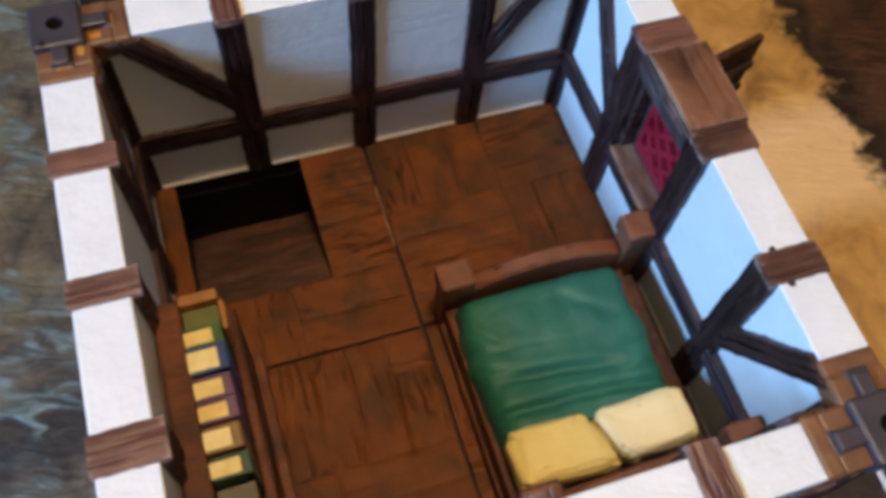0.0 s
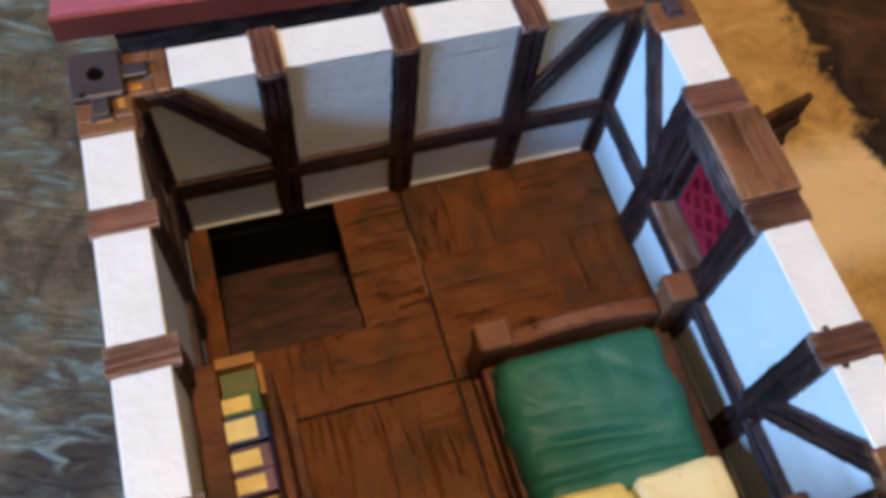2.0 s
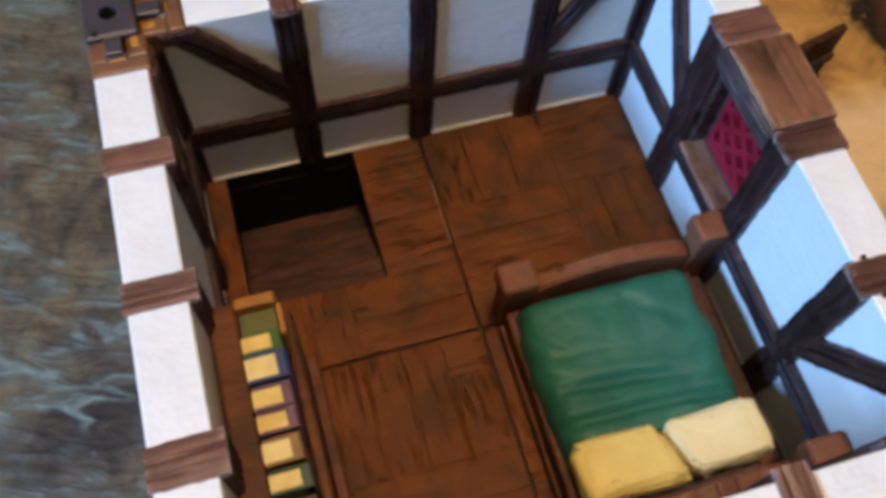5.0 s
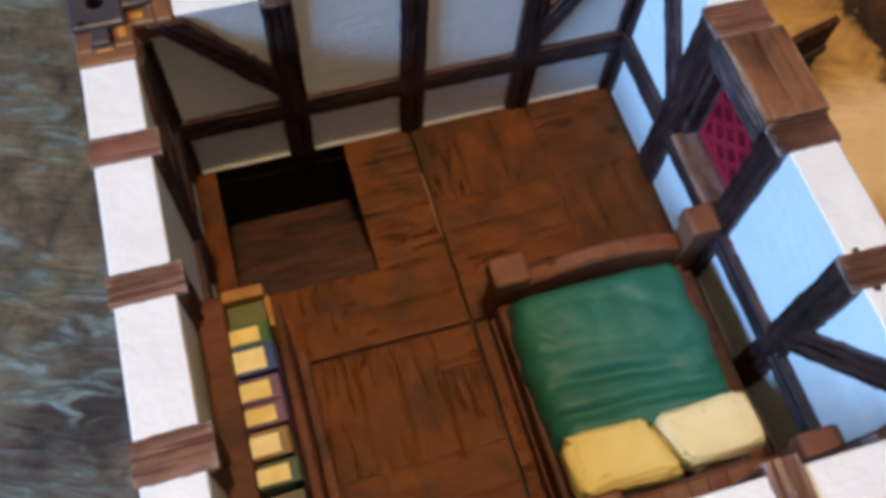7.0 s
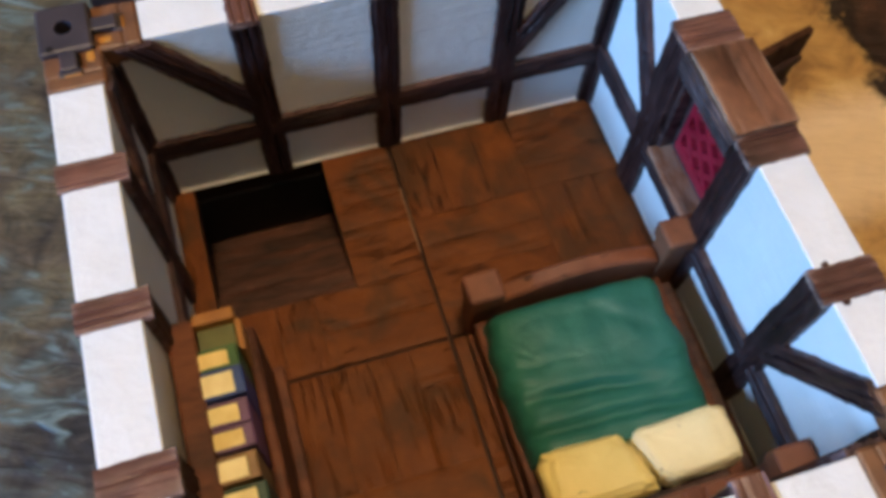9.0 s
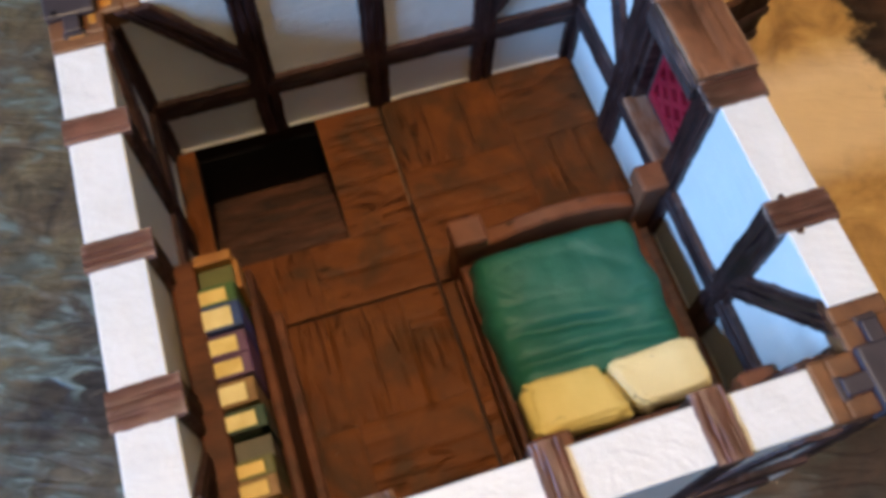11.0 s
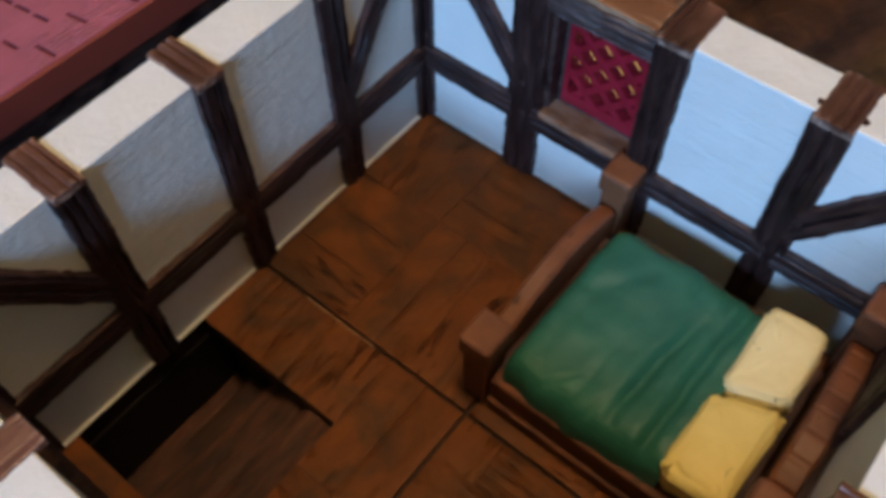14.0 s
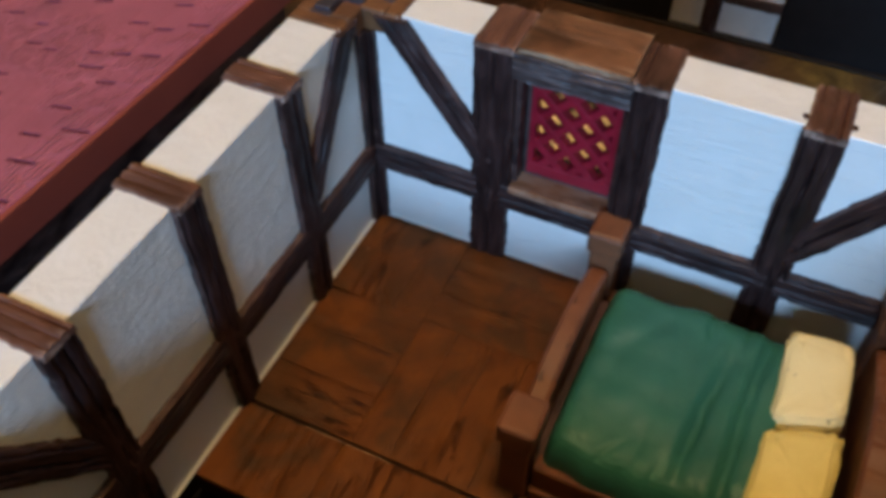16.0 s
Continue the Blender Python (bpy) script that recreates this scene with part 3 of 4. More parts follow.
shutter = thing("shutter", (WX + T, -2.15, 1.6), "dark wooden shutter open outside the window", "shutter")
SHUT_WAY = Vector((0.97, 0.245, 0.0)).normalized()
SHUT_OUT = Vector((SHUT_WAY.y, -SHUT_WAY.x, 0.0))
for k in range(5):
    foot = Vector((WX + T + 0.02, -2.20, 1.62)) + SHUT_WAY * (0.20 + 0.39 * k)
    lay_beam("plank", shutter, foot, foot + Vector((0, 0, 1.50)), SHUT_OUT, 0.40, 0.13, STAIR_WOOD, 0.4)
for z in (1.80, 2.42):
    start = Vector((WX + T + 0.04, -2.20, z)) + SHUT_OUT * 0.12
    lay_beam("cross_bar", shutter, start, start + SHUT_WAY * 1.94, SHUT_OUT, 0.22, 0.06, DARK_BEAM, 0.5)

# ---- floor of the upper storey ----
HX0, HX1, HY0, HY1 = 0.46, 2.88, -2.80, -0.02
bm = bmesh.new()
for b in ((-T, HX0, -DY - T, T), (HX1, WX + T, -DY - T, T), (HX0, HX1, -DY - T, HY0), (HX0, HX1, HY1, T)):
    box(*b, -0.5, -0.13, bm=bm)
floor = link("floor", bm, SEAM)
tagged(floor, "orange-brown printed plank floor with a stair opening", "floor", kind="structure")


def plank(long, wide, seed):
    """A board lying along x from 0, with carved grain and slightly worn edges."""
    bm = bmesh.new()
    nx, ny = max(4, int(long / 0.14)), max(4, int(wide / 0.085))
    top = []
    for i in range(nx + 1):
        row = []
        for j in range(ny + 1):
            x, y = long * i / nx, wide * j / ny
            edge = i in (0, nx) or j in (0, ny)
            cut = max(0.0, noise.noise(Vector((x * 1.1 + seed * 5.3, y * 9.0, seed * 2.1))) - 0.25) * 0.09
            z = -cut + 0.008 * noise.noise(Vector((x * 0.7, y * 0.9, seed * 3.0))) - (0.012 if edge else 0.0)
            row.append(bm.verts.new((x, y, z)))
        top.append(row)
    for a, b in zip(top, top[1:]):
        for p, q, r, s in zip(a, b, b[1:], a[1:]):
            bm.faces.new((p, q, r, s))
    rim = [r[0] for r in top] + top[-1][1:] + [r[-1] for r in top[-2::-1]] + top[0][-2:0:-1]
    low = [bm.verts.new((v.co.x, v.co.y, -0.14)) for v in rim]
    for k in range(len(rim)):
        bm.faces.new((rim[k - 1], rim[k], low[k], low[k - 1]))
    return bm


def lay_block(x0, x1, y0, y1, along, count, seed, mat):
    """Boards side by side that fill a rectangle, lying along x or y."""
    gap = 0.004
    for k in range(count):
        if along == "x":
            a, b = y0 + (y1 - y0) * k / count, y0 + (y1 - y0) * (k + 1) / count
            link("plank", plank(x1 - x0 - 2 * gap, b - a - 2 * gap, seed + k), mat, axes((x0 + gap, a + gap, 0), (1, 0, 0), (0, 0, 1)), floor)
        else:
            a, b = x0 + (x1 - x0) * k / count, x0 + (x1 - x0) * (k + 1) / count
            link("plank", plank(y1 - y0 - 2 * gap, b - a - 2 * gap, seed + k), mat, axes((b - gap, y0 + gap, 0), (0, 1, 0), (0, 0, 1)), floor)


SX, SY = 4.18, -4.18
for k, (x0, x1, y0, y1, along, count) in enumerate((
        (SX + 0.03, 6.55, -1.77, 0.0, "y", 3), (6.55, WX, -1.77, 0.0, "x", 3), (SX + 0.03, 6.55, SY + 0.028, -1.77, "x", 4), (6.55, WX, SY + 0.028, -1.77, "y", 3),
        (HX1, SX - 0.03, -2.80, 0.0, "x", 5), (0.0, HX0, -2.80, 0.0, "y", 1), (0.0, 2.1, SY + 0.028, -2.80, "y", 3), (2.1, SX - 0.03, SY + 0.028, -2.80, "x", 2),
        (0.0, 1.3, -6.27, SY - 0.028, "x", 3), (1.3, 3.42, -6.27, SY - 0.028, "y", 3), (3.42, SX - 0.03, -4.90, SY - 0.028, "x", 1), (3.42, SX - 0.03, -6.27, -4.90, "y", 1),
        (0.0, 2.1, -DY, -6.27, "y", 3), (2.1, SX - 0.03, -DY, -6.27, "x", 3),
        (SX + 0.03, 6.3, -6.27, SY - 0.028, "y", 3), (6.3, WX, -6.27, SY - 0.028, "x", 3), (SX + 0.03, 6.3, -DY, -6.27, "x", 3), (6.3, WX, -DY, -6.27, "y", 3))):
    lay_block(x0, x1, y0, y1, along, count, 10 * k + 3, FLOOR_GRIMY if k in (0, 1, 3) else FLOOR_CARVED if k == 2 else FLOOR_SOUTH if k > 7 else FLOOR_WOOD)

BARE = painted("bare_print_edge", (0.42, 0.26, 0.14), (0.32, 0.19, 0.10), 0.5)
link("seam_strip", box(SX - 0.030, SX - 0.008, -2.42, -1.05, -0.13, -0.035, 0.01), BARE, parent=floor, label="pale bare strip in the floor seam")

# ---- stairs under the opening, and the lower storey ----
stairs = thing("staircase", (1.6, -1.6, GROUND), "dark brown wooden stairs going down through the floor", "stairs")
for k in range(7):
    y1 = HY0 + 0.55 * (k + 1)
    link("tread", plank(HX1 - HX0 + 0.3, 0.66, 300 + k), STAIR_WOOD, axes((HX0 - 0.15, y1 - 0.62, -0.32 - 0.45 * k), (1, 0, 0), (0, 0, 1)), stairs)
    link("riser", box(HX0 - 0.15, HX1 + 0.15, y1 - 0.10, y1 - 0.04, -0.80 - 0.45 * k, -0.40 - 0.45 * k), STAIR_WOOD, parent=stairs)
for x in (HX0 - 0.22, HX1 + 0.14):
    bm = bmesh.new()
    pts = [(HY0 - 0.2, -0.5), (HY0 + 4.0, -3.7), (HY0 + 4.0, GROUND), (HY0 - 0.2, GROUND)]
    vs = [bm.verts.new((x + dx, y, z)) for dx in (0, 0.08) for y, z in pts]
    bm.faces.new(vs[:4]), bm.faces.new(vs[4:])
    for k in range(4):
        bm.faces.new((vs[k], vs[(k + 1) % 4], vs[4 + (k + 1) % 4], vs[4 + k]))
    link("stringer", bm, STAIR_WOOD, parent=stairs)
# black sheets added for the opening's shade, hiding the pale lower walls
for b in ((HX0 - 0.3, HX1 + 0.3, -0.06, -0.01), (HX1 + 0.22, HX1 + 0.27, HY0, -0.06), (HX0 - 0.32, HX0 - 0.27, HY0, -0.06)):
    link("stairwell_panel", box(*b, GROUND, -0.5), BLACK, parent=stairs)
for name, b in (("wall_lower_north", (-T, WX + T, 0.0, T)), ("wall_lower_south", (-T, WX + T, -DY - T, -DY)), ("wall_lower_west", (-T, 0.0, -DY, 0.0)), ("wall_lower_east", (WX, WX + T, -DY, 0.0))):
    tagged(link(name, box(*b, GROUND, -0.5), LOWER), "white plaster wall of the house's lower storey", "wall", kind="structure")
for x0 in (-T, WX):
    for y0 in (-DY - T, 0.0):
        post = link("corner_post", box(x0 + 0.02, x0 + T - 0.02, y0 + 0.02, y0 + T - 0.02, -0.13, H - 0.36, 0.05), DARK_BEAM)
        tagged(post, "dark brown timber corner post of the house", "corner post", "corner posts", "structure")


# ---- corner clips ----
def corner_clip(x, y, dx, dy):
    """A grey plastic clip on a corner, with an arm into each wall; dx, dy point from the corner into the walls."""
    clip = thing("corner_clip", (x, y, H - 0.36), "grey plastic corner clip joining two walls, with a round hole", "clip", "corner clips")
    bm = box(x - 0.38, x + 0.38, y - 0.44, y + 0.44, H - 0.36, H + 0.12, 0.05)
    body = link("block", bm, CLIP, parent=clip)
    bm = bmesh.new()
    bmesh.ops.create_cone(bm, cap_ends=True, segments=24, radius1=0.13, radius2=0.13, depth=0.6, matrix=Matrix.Translation((x, y, H - 0.02)))
    bm2 = bpy.data.meshes.new("drill")
    bmesh.ops.scale(bm, vec=(U, U, U), verts=bm.verts)
    bm.to_mesh(bm2)
    bm.free()
    drill = bpy.data.objects.new("drill", bm2)
    scene.collection.objects.link(drill)
    mod = body.modifiers.new("hole", "BOOLEAN")
    mod.operation, mod.object, mod.solver = "DIFFERENCE", drill, "EXACT"
    bpy.context.view_layer.update()
    drill.matrix_world = Matrix.Identity(4)
    got = bpy.data.meshes.new_from_object(body.evaluated_get(bpy.context.evaluated_depsgraph_get()))
    body.modifiers.clear()
    body.data = got
    bpy.data.objects.remove(drill)
    bm = bmesh.new()
    bmesh.ops.create_cone(bm, cap_ends=True, segments=16, radius1=0.05, radius2=0.05, depth=0.1, matrix=Matrix.Translation((x - 0.22 * dx, y + 0.36 * dy, H + 0.08)))
    link("pin", bm, BLACK, parent=clip, label="small black pin")
    for ax, ay in ((dx, 0), (0, dy)):
        bm = bmesh.new()
        px, py = abs(ay), abs(ax)
        for a, b, half, top in ((0.34, 0.74, 0.125, 0.09), (0.66, 0.82, 0.17, 0.03)):
            xs = sorted((x + ax * a - px * half, x + ax * b + px * half))
            ys = sorted((y + ay * a - py * half, y + ay * b + py * half))
            box(xs[0], xs[1], ys[0], ys[1], H - 0.34, H + top, 0.03, bm)
        link("arm", bm, CLIP, parent=clip)
    return clip


for x, dx in ((-T / 2, 1), (WX + T / 2, -1)):
    for y, dy in ((T / 2, -1), (-DY - T / 2, 1)):
        corner_clip(x, y, dx, dy)


# ---- bed ----
bed = thing("bed", (6.34, -6.05, 0), "brown wooden bed with arched boards against the walls", "bed")
BX0, BX1, BY0, BY1 = 4.40, 8.30, -8.33, -3.83
for x0, x1, y0, y1, top in ((BX0, BX0 + 0.60, BY1 - 0.51, BY1, 1.66), (BX1 - 0.55, BX1, BY1 - 0.52, BY1, 1.78), (BX0, BX0 + 0.62, BY0, BY0 + 0.56, 2.1), (BX1 - 0.60, BX1, BY0, BY0 + 0.56, 2.1)):
    link("bed_post", box(x0 + 0.06, x1 - 0.06, y0 + 0.06, y1 - 0.06, 0, top - 0.3, 0.03), BED_WOOD, parent=bed)
    link("post_cap", box(x0, x1, y0, y1, top - 0.42, top, 0.06), BED_WOOD, parent=bed)


def arched_board(x0, x1, y0, y1, low, rise, seed, notches=0):
    """An upright board whose top swells in the middle; notches: how many carved lines cross its top."""
    bm = bmesh.new()
    n = 66
    rings = []
    for i in range(n + 1):
        s = i / n
        x = x0 + (x1 - x0) * s
        z = low + rise * math.sin(math.pi * s) ** 0.75 + 0.015 * noise.noise(Vector((s * 9, seed, 0)))
        if notches:
            z -= 0.028 * max(0.0, math.cos(s * notches * 2 * math.pi + 1.5 * noise.noise(Vector((s * 4, seed, 5))))) ** 12
        rings.append([bm.verts.new(p) for p in ((x, y0, 0), (x, y0, z - 0.05), (x, y0 + 0.05, z), (x, y1 - 0.05, z), (x, y1, z - 0.05), (x, y1, 0))])
    for a, b in zip(rings, rings[1:]):
        for k in range(6):
            bm.faces.new((a[k - 1], a[k], b[k], b[k - 1]))
    bm.faces.new(rings[0]), bm.faces.new(rings[-1])
    return bm


link("footboard", arched_board(BX0 + 0.5, BX1 - 0.5, BY1 - 0.40, BY1 - 0.11, 1.05, 0.40, 1), BED_WOOD, parent=bed, label="arched brown footboard")
link("headboard", arched_board(BX0 + 0.5, BX1 - 0.5, BY0 + 0.06, BY0 + 0.44, 1.35, 0.45, 2, 8), BED_WOOD, parent=bed, label="arched brown headboard")
link("side_rail", box(BX0 + 0.10, BX0 + 0.34, BY0 + 0.5, BY1 - 0.5, 0.30, 0.80, 0.04), CASE_WOOD, parent=bed)
link("side_step", box(BX0 + 0.04, BX0 + 0.36, BY0 + 0.5, BY1 - 0.5, 0.0, 0.30, 0.03), CASE_WOOD, parent=bed)
link("side_rail", box(7.58, 7.84, BY0 + 0.5, BY1 - 0.5, 0.10, 0.66, 0.04), CASE_WOOD, parent=bed)
# this step and the base are coloured dark for the shaded gaps round the quilt
link("side_step", box(7.60, 8.18, BY0 + 0.5, BY1 - 0.5, 0.0, 0.22, 0.03), DARK_BEAM, parent=bed)
link("bed_base", box(BX0 + 0.30, 7.62, BY0 + 0.44, BY1 - 0.38, 0.2, 0.62, 0.05), DARK_BEAM, parent=bed, label="plain bed base, coloured dark for the shade round the quilt")


# creases in plan: start, bend and end in cm, depth, half width
CREASES = (
    ((4.75, -6.00), (5.75, -5.98), (6.75, -6.20), 0.088, 0.095), ((4.62, -6.55), (6.05, -6.44), (7.52, -6.72), 0.090, 0.095),
    ((4.60, -4.95), (4.85, -5.12), (5.15, -5.38), 0.024, 0.055), ((4.58, -5.35), (4.95, -5.50), (5.30, -5.46), 0.024, 0.065),
    ((4.55, -5.70), (4.85, -5.72), (5.05, -5.80), 0.028, 0.055), ((6.20, -4.82), (6.70, -5.05), (7.20, -5.40), 0.024, 0.150),
    ((6.95, -5.90), (7.25, -5.84), (7.50, -5.96), 0.040, 0.070), ((7.00, -6.38), (7.25, -6.33), (7.52, -6.38), 0.036, 0.060))


def crease_height(x, y):
    """The height that the creases add at a place: a groove with a rolled ridge on its foot side."""
    total = 0.0
    for a, b, c, depth, wide in CREASES:
        if not (min(a[0], c[0]) - 0.5 < x < max(a[0], c[0]) + 0.5):
            continue
        u = min(1.0, max(0.0, (x - a[0]) / (c[0] - a[0])))
        mid = 2 * u * (1 - u)
        line = (1 - u) ** 2 * a[1] + mid * b[1] + u * u * c[1] + 0.03 * noise.noise(Vector((x * 2.1, a[1] * 3, 1.0)))
        over = max(0.0, a[0] - x, x - c[0])
        fade = max(0.0, 1 - over / 0.45) * min(1.0, 0.35 + 2.2 * min(u + 0.25 * (a[0] < 4.7), 1 - u + 0.25 * (c[0] > 7.4)))
        d = (y - line) / wide
        total += fade * depth * (-math.exp(-d * d) + 0.30 * math.exp(-((d - 1.8) / 1.3) ** 2))
    return total


def quilt_mesh(x0, x1, y0, y1, low, top):
    bm = bmesh.new()
    nx, ny = 120, 108
    grid = []
    for i in range(nx + 1):
        row = []
        for j in range(ny + 1):
            s, t = i / nx, j / ny
            a, b = 2 * s - 1, 2 * t - 1
            drop = min(1.0, abs(a) ** 13 + 0.7 * abs(b) ** 20 * (b > 0))
            z = low + (top - low) * (1 - drop) ** 0.6
            z += 0.05 * (1 - a * a) * (1 - b * b) - 0.05 * max(0.0, a) ** 2
            x, y = x0 + (x1 - x0) * s, y0 + (y1 - y0) * t
            z += crease_height(x, y) * (1 - abs(a) ** 14)
            z += 0.035 * noise.noise(Vector((x * 0.9, y * 0.9, 3))) + 0.026 * noise.noise(Vector((x * 2.6, y * 2.2, 8))) + 0.020 * max(0.0, -a) ** 2 * noise.noise(Vector((x * 6.0, y * 4.5, 2)))
            z -= 0.05 * max(0.0, 0.14 - abs(noise.noise(Vector((x * 0.55 + y * 0.25, y * 1.1 - x * 0.30, 21))))) * (1 - abs(a) ** 8)
            bulge = 0.06 * math.sin(math.pi * t) * a + 0.07 * noise.noise(Vector((t * 5, s * 2, 5))) * abs(a) ** 3
            # short gathers along the side towards the room
            gather = max(0.0, -a - 0.82) / 0.18
            bulge -= 0.016 * gather * math.sin(y * 11 + 2 * noise.noise(Vector((y * 2, 0, 3)))) * (0.6 + noise.noise(Vector((y * 1.5, 2, 2))))
            row.append(bm.verts.new((x + bulge, y + 0.05 * a * a * (1 - t) + 0.05 * noise.noise(Vector((s * 5, t * 2, 1))) * abs(b) ** 3, z)))
        grid.append(row)
    for a, b in zip(grid, grid[1:]):
        for p, q, r, s in zip(a, b, b[1:], a[1:]):
            bm.faces.new((p, q, r, s))
    rim = [r[0] for r in grid] + grid[-1][1:] + [r[-1] for r in grid[-2::-1]] + grid[0][-2:0:-1]
    base = [bm.verts.new((v.co.x, v.co.y, low - 0.35)) for v in rim]
    for k in range(len(rim)):
        bm.faces.new((rim[k - 1], rim[k], base[k], base[k - 1]))
    return bm


quilt = link("quilt", quilt_mesh(4.60, 7.58, -6.92, -4.40, 0.80, 1.33), QUILT, smooth=True)
tagged(quilt, "rumpled green quilt spread over the bed", "quilt")


def pillow_mesh(seed, wide, deep, high, slant):
    """A plump pillow. slant: the side (-1 or 1) whose edge runs askew, towards the other pillow."""
    bm = bmesh.new()
    bmesh.ops.create_uvsphere(bm, u_segments=64, v_segments=36, radius=1.0)
    for v in bm.verts:
        p = v.co
        x, y, z = (math.copysign(abs(c) ** e, c) for c, e in zip(p, (0.33, 0.33, 0.62)))
        n = 0.075 * noise.noise(Vector((p.x * 1.6 + seed, p.y * 1.6, p.z))) + 0.05 * noise.noise(Vector((p.x * 4.5, p.y * 4.5 + seed, p.z * 4.5)))
        # dents and ridges pressed into the head end
        head = max(0.0, -y - 0.35)
        n += head * 0.13 * noise.noise(Vector((x * 4.0 + seed, y * 5.5, z * 5.0 + seed))) + 0.020 * noise.noise(Vector((x * 9 + seed, y * 9, z * 9)))
        skew = -0.17 * y * max(0.0, slant * x)
        v.co = Vector((x * wide / 2 * (1 + n) + skew, y * deep / 2 * (1 + n), z * high / 2 * (1 + 1.2 * n)))
    return bm


for k, (x, y, wide, deep, turn, slant) in enumerate(((5.39, -7.26, 1.54, 0.92, -2, 1), (6.90, -7.26, 1.46, 0.90, 1, -1))):
    p = link("pillow", pillow_mesh(k * 4.4, wide, deep, 0.62, slant), (PILLOW, PALE_PILLOW)[k], pose(x, y, 1.17, -5, 0, turn), smooth=True)
    tagged(p, ("plump yellow pillow at the head of the bed", "plump pale cream pillow at the head of the bed")[k], "pillow", "pillows on the bed")

# ---- bookcase ----
case = thing("bookcase", (0.70, -5.93, 0), "brown wooden bookcase standing along the wall", "bookcase")
CY0, CY1 = -7.88, -4.00
link("back_panel", box(0.06, 0.44, CY0, CY1, 0, 3.02, 0.04), CASE_WOOD, parent=case)
link("side_panel", box(0.44, 1.00, CY1 - 0.17, CY1, 0, 3.12, 0.03), CASE_EDGE, parent=case, label="ochre side panel")
link("side_panel", box(0.44, 1.00, CY0, CY0 + 0.17, 0, 3.12, 0.03), CASE_EDGE, parent=case, label="ochre side panel")
link("front_stile", box(0.98, 1.06, CY1 - 0.62, CY1 - 0.16, 2.28, 3.02, 0.02), CASE_EDGE, parent=case, label="ochre front stile")
for z in (0.0, 0.95, 1.85):
    link("shelf", box(0.44, 0.99, CY0 + 0.17, CY1 - 0.17, z, z + 0.12, 0.02), CASE_WOOD, parent=case)
link("front_panel", box(1.00, 1.16, CY0, CY1, 0, 2.28, 0.04), CASE_WOOD, parent=case)
link("plinth", box(1.16, 1.34, CY0, CY1 + 0.02, 0, 0.35, 0.03), CASE_WOOD, parent=case)


def book(name_colour, y, thick, high, deep, label, lean=0.0, flat=False):
    """A standing book: page block in a cover of two boards and a spine towards the room."""
    base = 1.97
    m = Matrix.Translation((0.46, y, base)) @ Matrix.Rotation(radians(lean), 4, "X")
    top = thing("book", (0.8, y, base), label, "book", "books on the bookcase")
    link("page_block", box(0.0, deep - 0.11, -thick / 2 + 0.036, thick / 2 - 0.036, 0.02, high - 0.015, 0.03), PAGES, m, top, "cream page block")
    if flat:
        link("top_cover", box(0.0, deep + 0.01, -thick / 2 - 0.01, thick / 2 + 0.01, high - 0.02, high + 0.05, 0.015), COVERS[name_colour], m, top)
    for s in (-1, 1):
        a, b = sorted((s * thick / 2, s * (thick / 2 - 0.042)))
        link("cover_board", box(0.02, deep, a, b, 0, high, 0.012), COVERS[name_colour], m, top)
    link("spine", box(deep - 0.14, deep, -thick / 2, thick / 2, 0, high, 0.03), COVERS[name_colour], m, top)


for colour, y, thick, high, deep, label in (
        ("olive", -4.38, 0.36, 0.95, 0.50, "short olive green book on the bookcase"), ("green", -4.80, 0.30, 1.40, 0.52, "green book with cream pages standing upright"),
        ("blue", -5.18, 0.38, 1.50, 0.54, "thick blue book with cream pages"), ("purple", -5.56, 0.32, 1.42, 0.52, "purple book with cream pages"),
        ("purple", -5.88, 0.30, 1.40, 0.52, "purple book with yellowed pages"), ("tan", -6.274, 0.34, 1.46, 0.50, "tan book with yellow pages"),
        ("dark_green", -6.64, 0.30, 1.40, 0.54, "dark green book with yellow pages"), ("grey_brown", -6.98, 0.30, 1.02, 0.50, "short grey-brown book between taller books"),
        ("olive", -7.28, 0.26, 1.36, 0.50, "olive book with yellow pages"), ("tan", -7.57, 0.28, 1.44, 0.50, "tan book with orange pages")):
    book(colour, y, thick, high, deep, label, flat=high < 1.1)

# ---- neighbouring roof ----
roof = thing("roofed_house", (5, 6, GROUND), "neighbouring miniature house with a red shingled roof", "house")
RX0, RX1, RY0, RY1, RZ = -0.95, 9.4, 1.46, 11.0, 4.22
FALL = 0.27
bm = box(RX0 + 0.8, RX1 - 0.8, RY0 + 0.2, RY1 - 0.5, GROUND, RZ - 0.42)
for v in bm.verts:
    if v.co.z > 0:
        v.co.z -= FALL * (v.co.y - RY0)
link("wall", bm, DARK_BEAM, parent=roof)
bm = box(RX0, RX1, RY0, RY1, RZ - 0.45, RZ - 0.02, 0.05)
for v in bm.verts:
    v.co.z -= FALL * (v.co.y - RY0)
deck = link("roof", bm, FASCIA, parent=roof, label="dark red roof slab with a thick edge")
link("fascia_board", box(RX0 - 0.01, RX1, RY0 - 0.05, RY0 + 0.02, RZ - 0.46, RZ + 0.022, 0.008), FASCIA, parent=roof, label="dark red board along the eave")
rng = random.Random(11)
bm_kinds = []
PITCH = 0.64
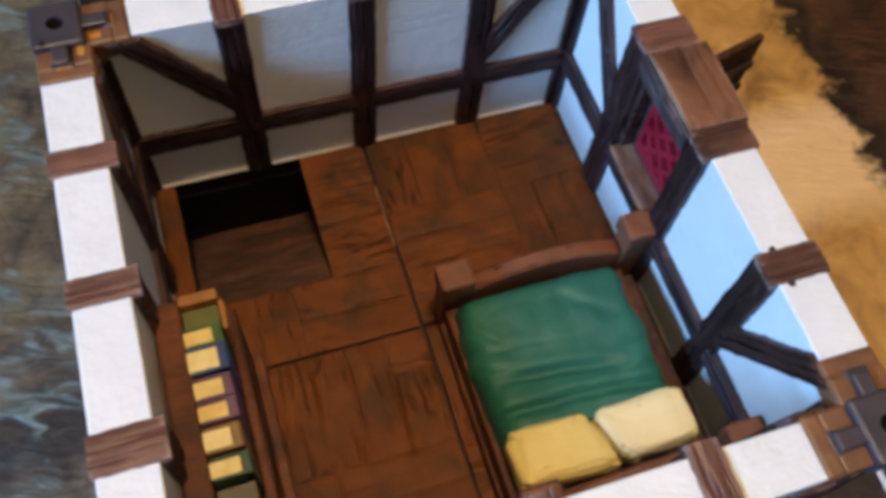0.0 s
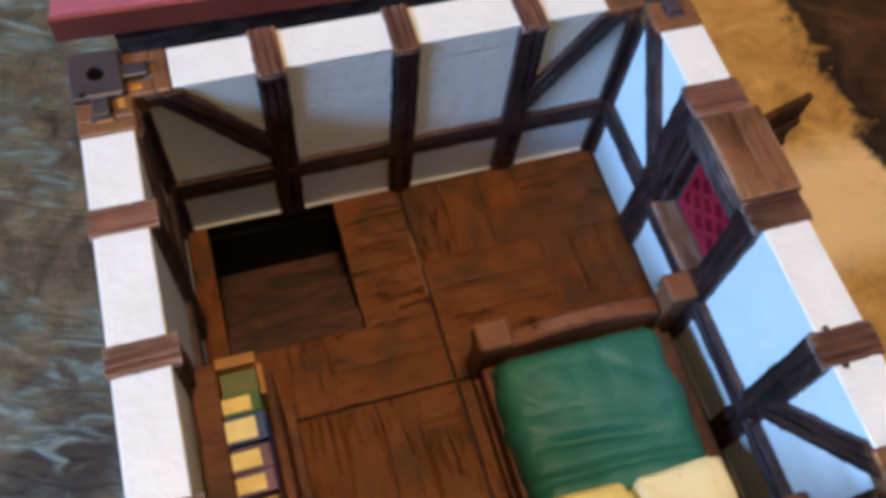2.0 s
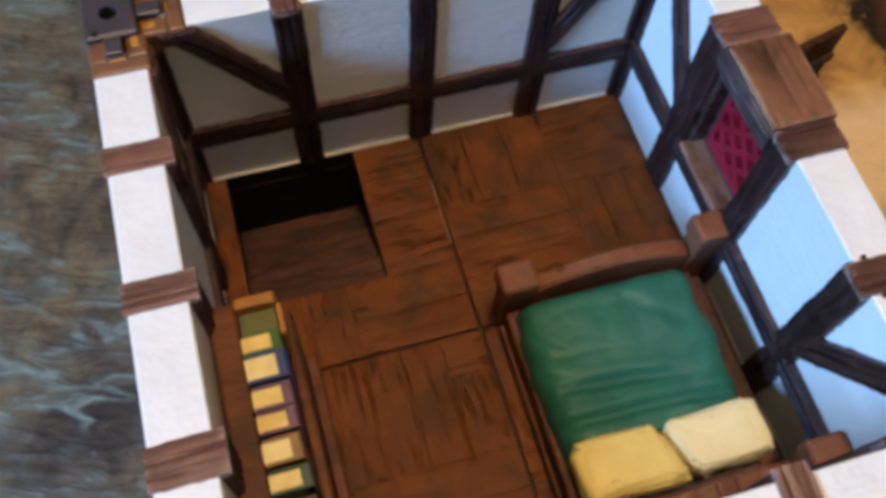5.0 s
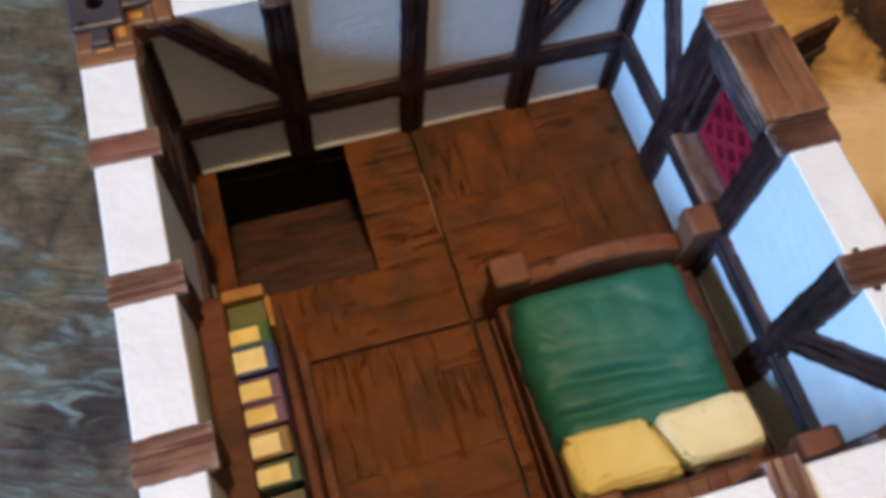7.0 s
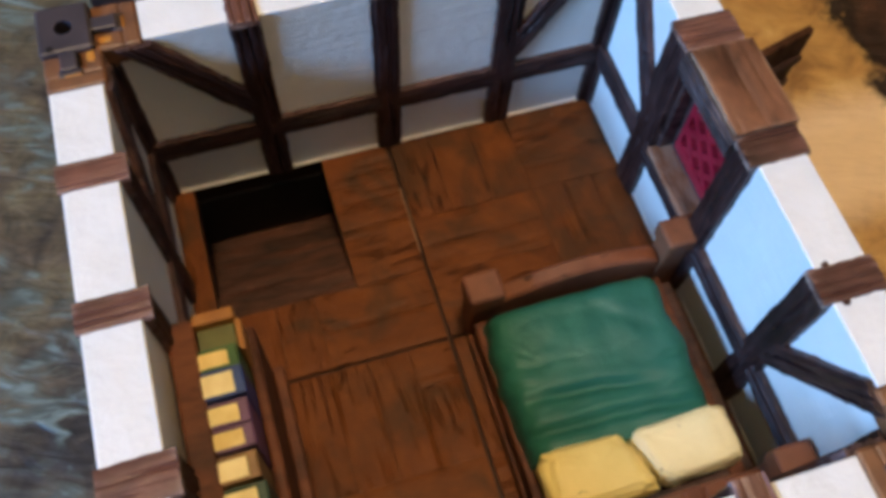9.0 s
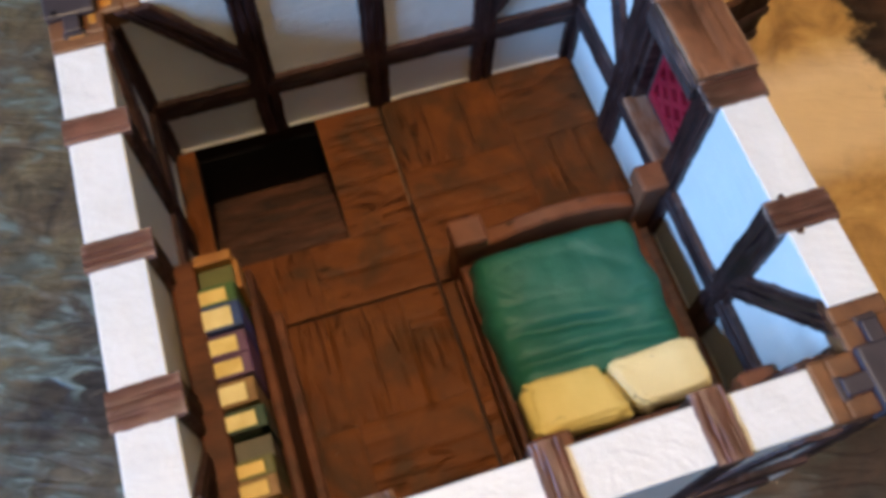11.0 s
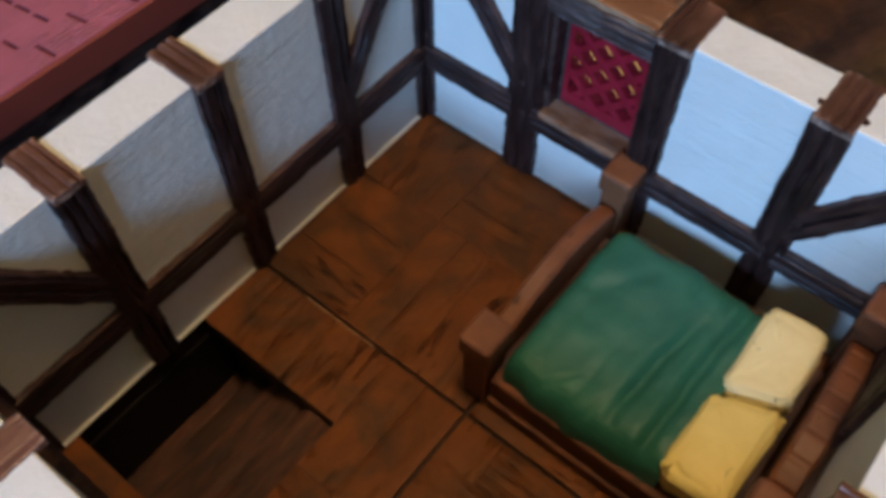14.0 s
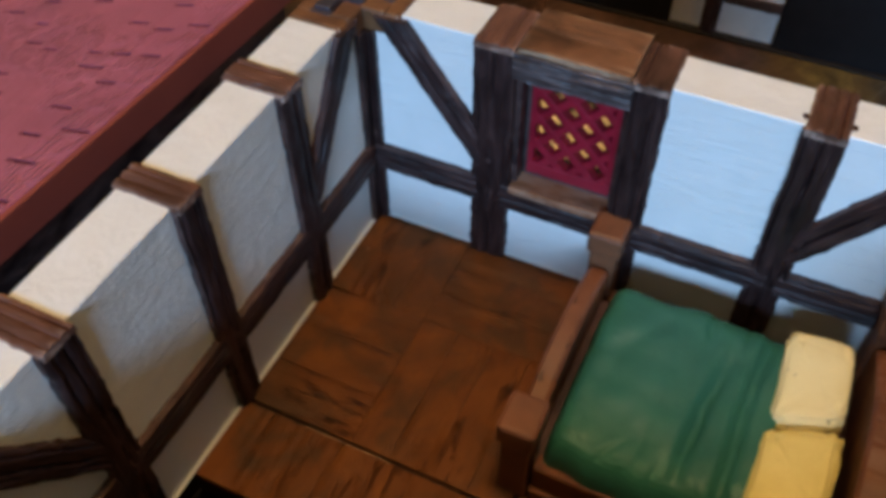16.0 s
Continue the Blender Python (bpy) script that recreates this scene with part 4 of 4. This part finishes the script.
for k in range(8):
    bm = bmesh.new()
    wide, cut = (0.28, 0.50, 0.46, 0.60, 0.52, 0.66, 0.56, 0.62)[k], (0.0, 0.0, 0.03, 0.03, 0.05, 0.05, 0.07, 0.06)[k]
    shift = (0.0, 0.0, 0.03, 0.24, 0.10, 0.34, 0.03, 0.17)[k]
    xs, ys = (0.0, shift + 0.004, shift + 0.010, shift + 0.048, shift + 0.075, PITCH), [wide * s for s in (0.0, 0.05 + 0.05 * (k % 4), 0.17 + 0.05 * (k % 4), 0.5, 0.66 + 0.04 * (k % 3), 0.82 + 0.04 * (k % 3), 1.0)]
    vs = []
    for i, x in enumerate(xs):
        for j, y in enumerate(ys):
            z = 0.030 - (cut if i in (2, 3) and 1 < j < 5 else 0.0)
            z += 0.014 * noise.noise(Vector((x * 3, y * 4, k * 5.0))) if i == 4 and 0 < j < 6 else 0.0
            vs.append(bm.verts.new((x, y, z)))
    for i in range(5):
        for j in range(6):
            a = i * 7 + j
            f = bm.faces.new((vs[a], vs[a + 1], vs[a + 8], vs[a + 7]))
            f.material_index = 1 if 0 < i < 4 and 0 < j < 5 and cut else 0
    rim = list(range(7)) + [13, 20, 27, 34, 41, 40, 39, 38, 37, 36, 35, 28, 21, 14, 7]
    lows = [bm.verts.new((vs[a].co.x, vs[a].co.y, -0.10)) for a in rim]
    for n in range(len(rim)):
        bm.faces.new((vs[rim[n - 1]], vs[rim[n]], lows[n], lows[n - 1]))
    bmesh.ops.scale(bm, vec=(U, U, U), verts=bm.verts)
    bmesh.ops.recalc_face_normals(bm, faces=bm.faces)
    me = bpy.data.meshes.new("shingle")
    bm.to_mesh(me)
    bm.free()
    me.materials.append(ROOF_RED)
    me.materials.append(ROOF_CUT)
    bm_kinds.append((me, wide))
slope = Matrix.Rotation(-math.atan(FALL), 4, "X")
lean_long = math.sqrt(1 + FALL * FALL)
x, row = RX0 + 0.02, 0
while x < RX1 - 0.7:
    y = 0.03
    first = True
    while y < 9.0:
        me, wide = rng.choice(bm_kinds[1:] + bm_kinds[1:2]) if not (first and row % 2) else bm_kinds[0]
        seat_object("shingle", me, Matrix.Translation((x, RY0 + y / lean_long, RZ - FALL * y / lean_long)) @ slope, deck)
        y += wide
        first = False
    x += PITCH
    row += 1

# the whole house stands slightly askew to its neighbour
pivot = Matrix.Translation((3 * U, 1.5 * U, 0))
roof.matrix_basis = pivot @ Matrix.Rotation(radians(-1.8), 4, "Z") @ pivot.inverted() @ roof.matrix_basis

# ---- timbered house across the road ----
far = thing("timbered_house", (27, -4, GROUND), "white miniature house with dark timbers across the road", "house")
FX = 24.0
link("wall", box(FX, FX + 8, -14, 8, GROUND, 3.0), LOWER, parent=far)
link("timber_cladding", box(FX - 0.16, FX + 0.1, -14, -4.98, GROUND, 3.0, 0.04), BLACK, parent=far)
link("timber_cladding", box(FX - 0.16, FX + 0.1, -1.75, 8, GROUND, 3.0, 0.04), BLACK, parent=far)
lay_beam("post", far, (FX, -2.98, GROUND), (FX, -2.98, 3.0), (-1, 0, 0), 0.50, 0.2, sink=0.1)
for z in (-4.05, -2.6, -0.8, 1.2):
    lay_beam("rail", far, (FX, -5.0, z), (FX, -1.72, z), (-1, 0, 0), 0.32, 0.14, sink=0.1)
link("sill", box(FX - 0.3, FX + 0.1, -14, 8, GROUND, GROUND + 0.10, 0.03), BLACK, parent=far)
link("roof", box(FX - 0.5, FX + 8.5, -14.5, 8.5, 3.0, 3.5, 0.05), FASCIA, parent=far)
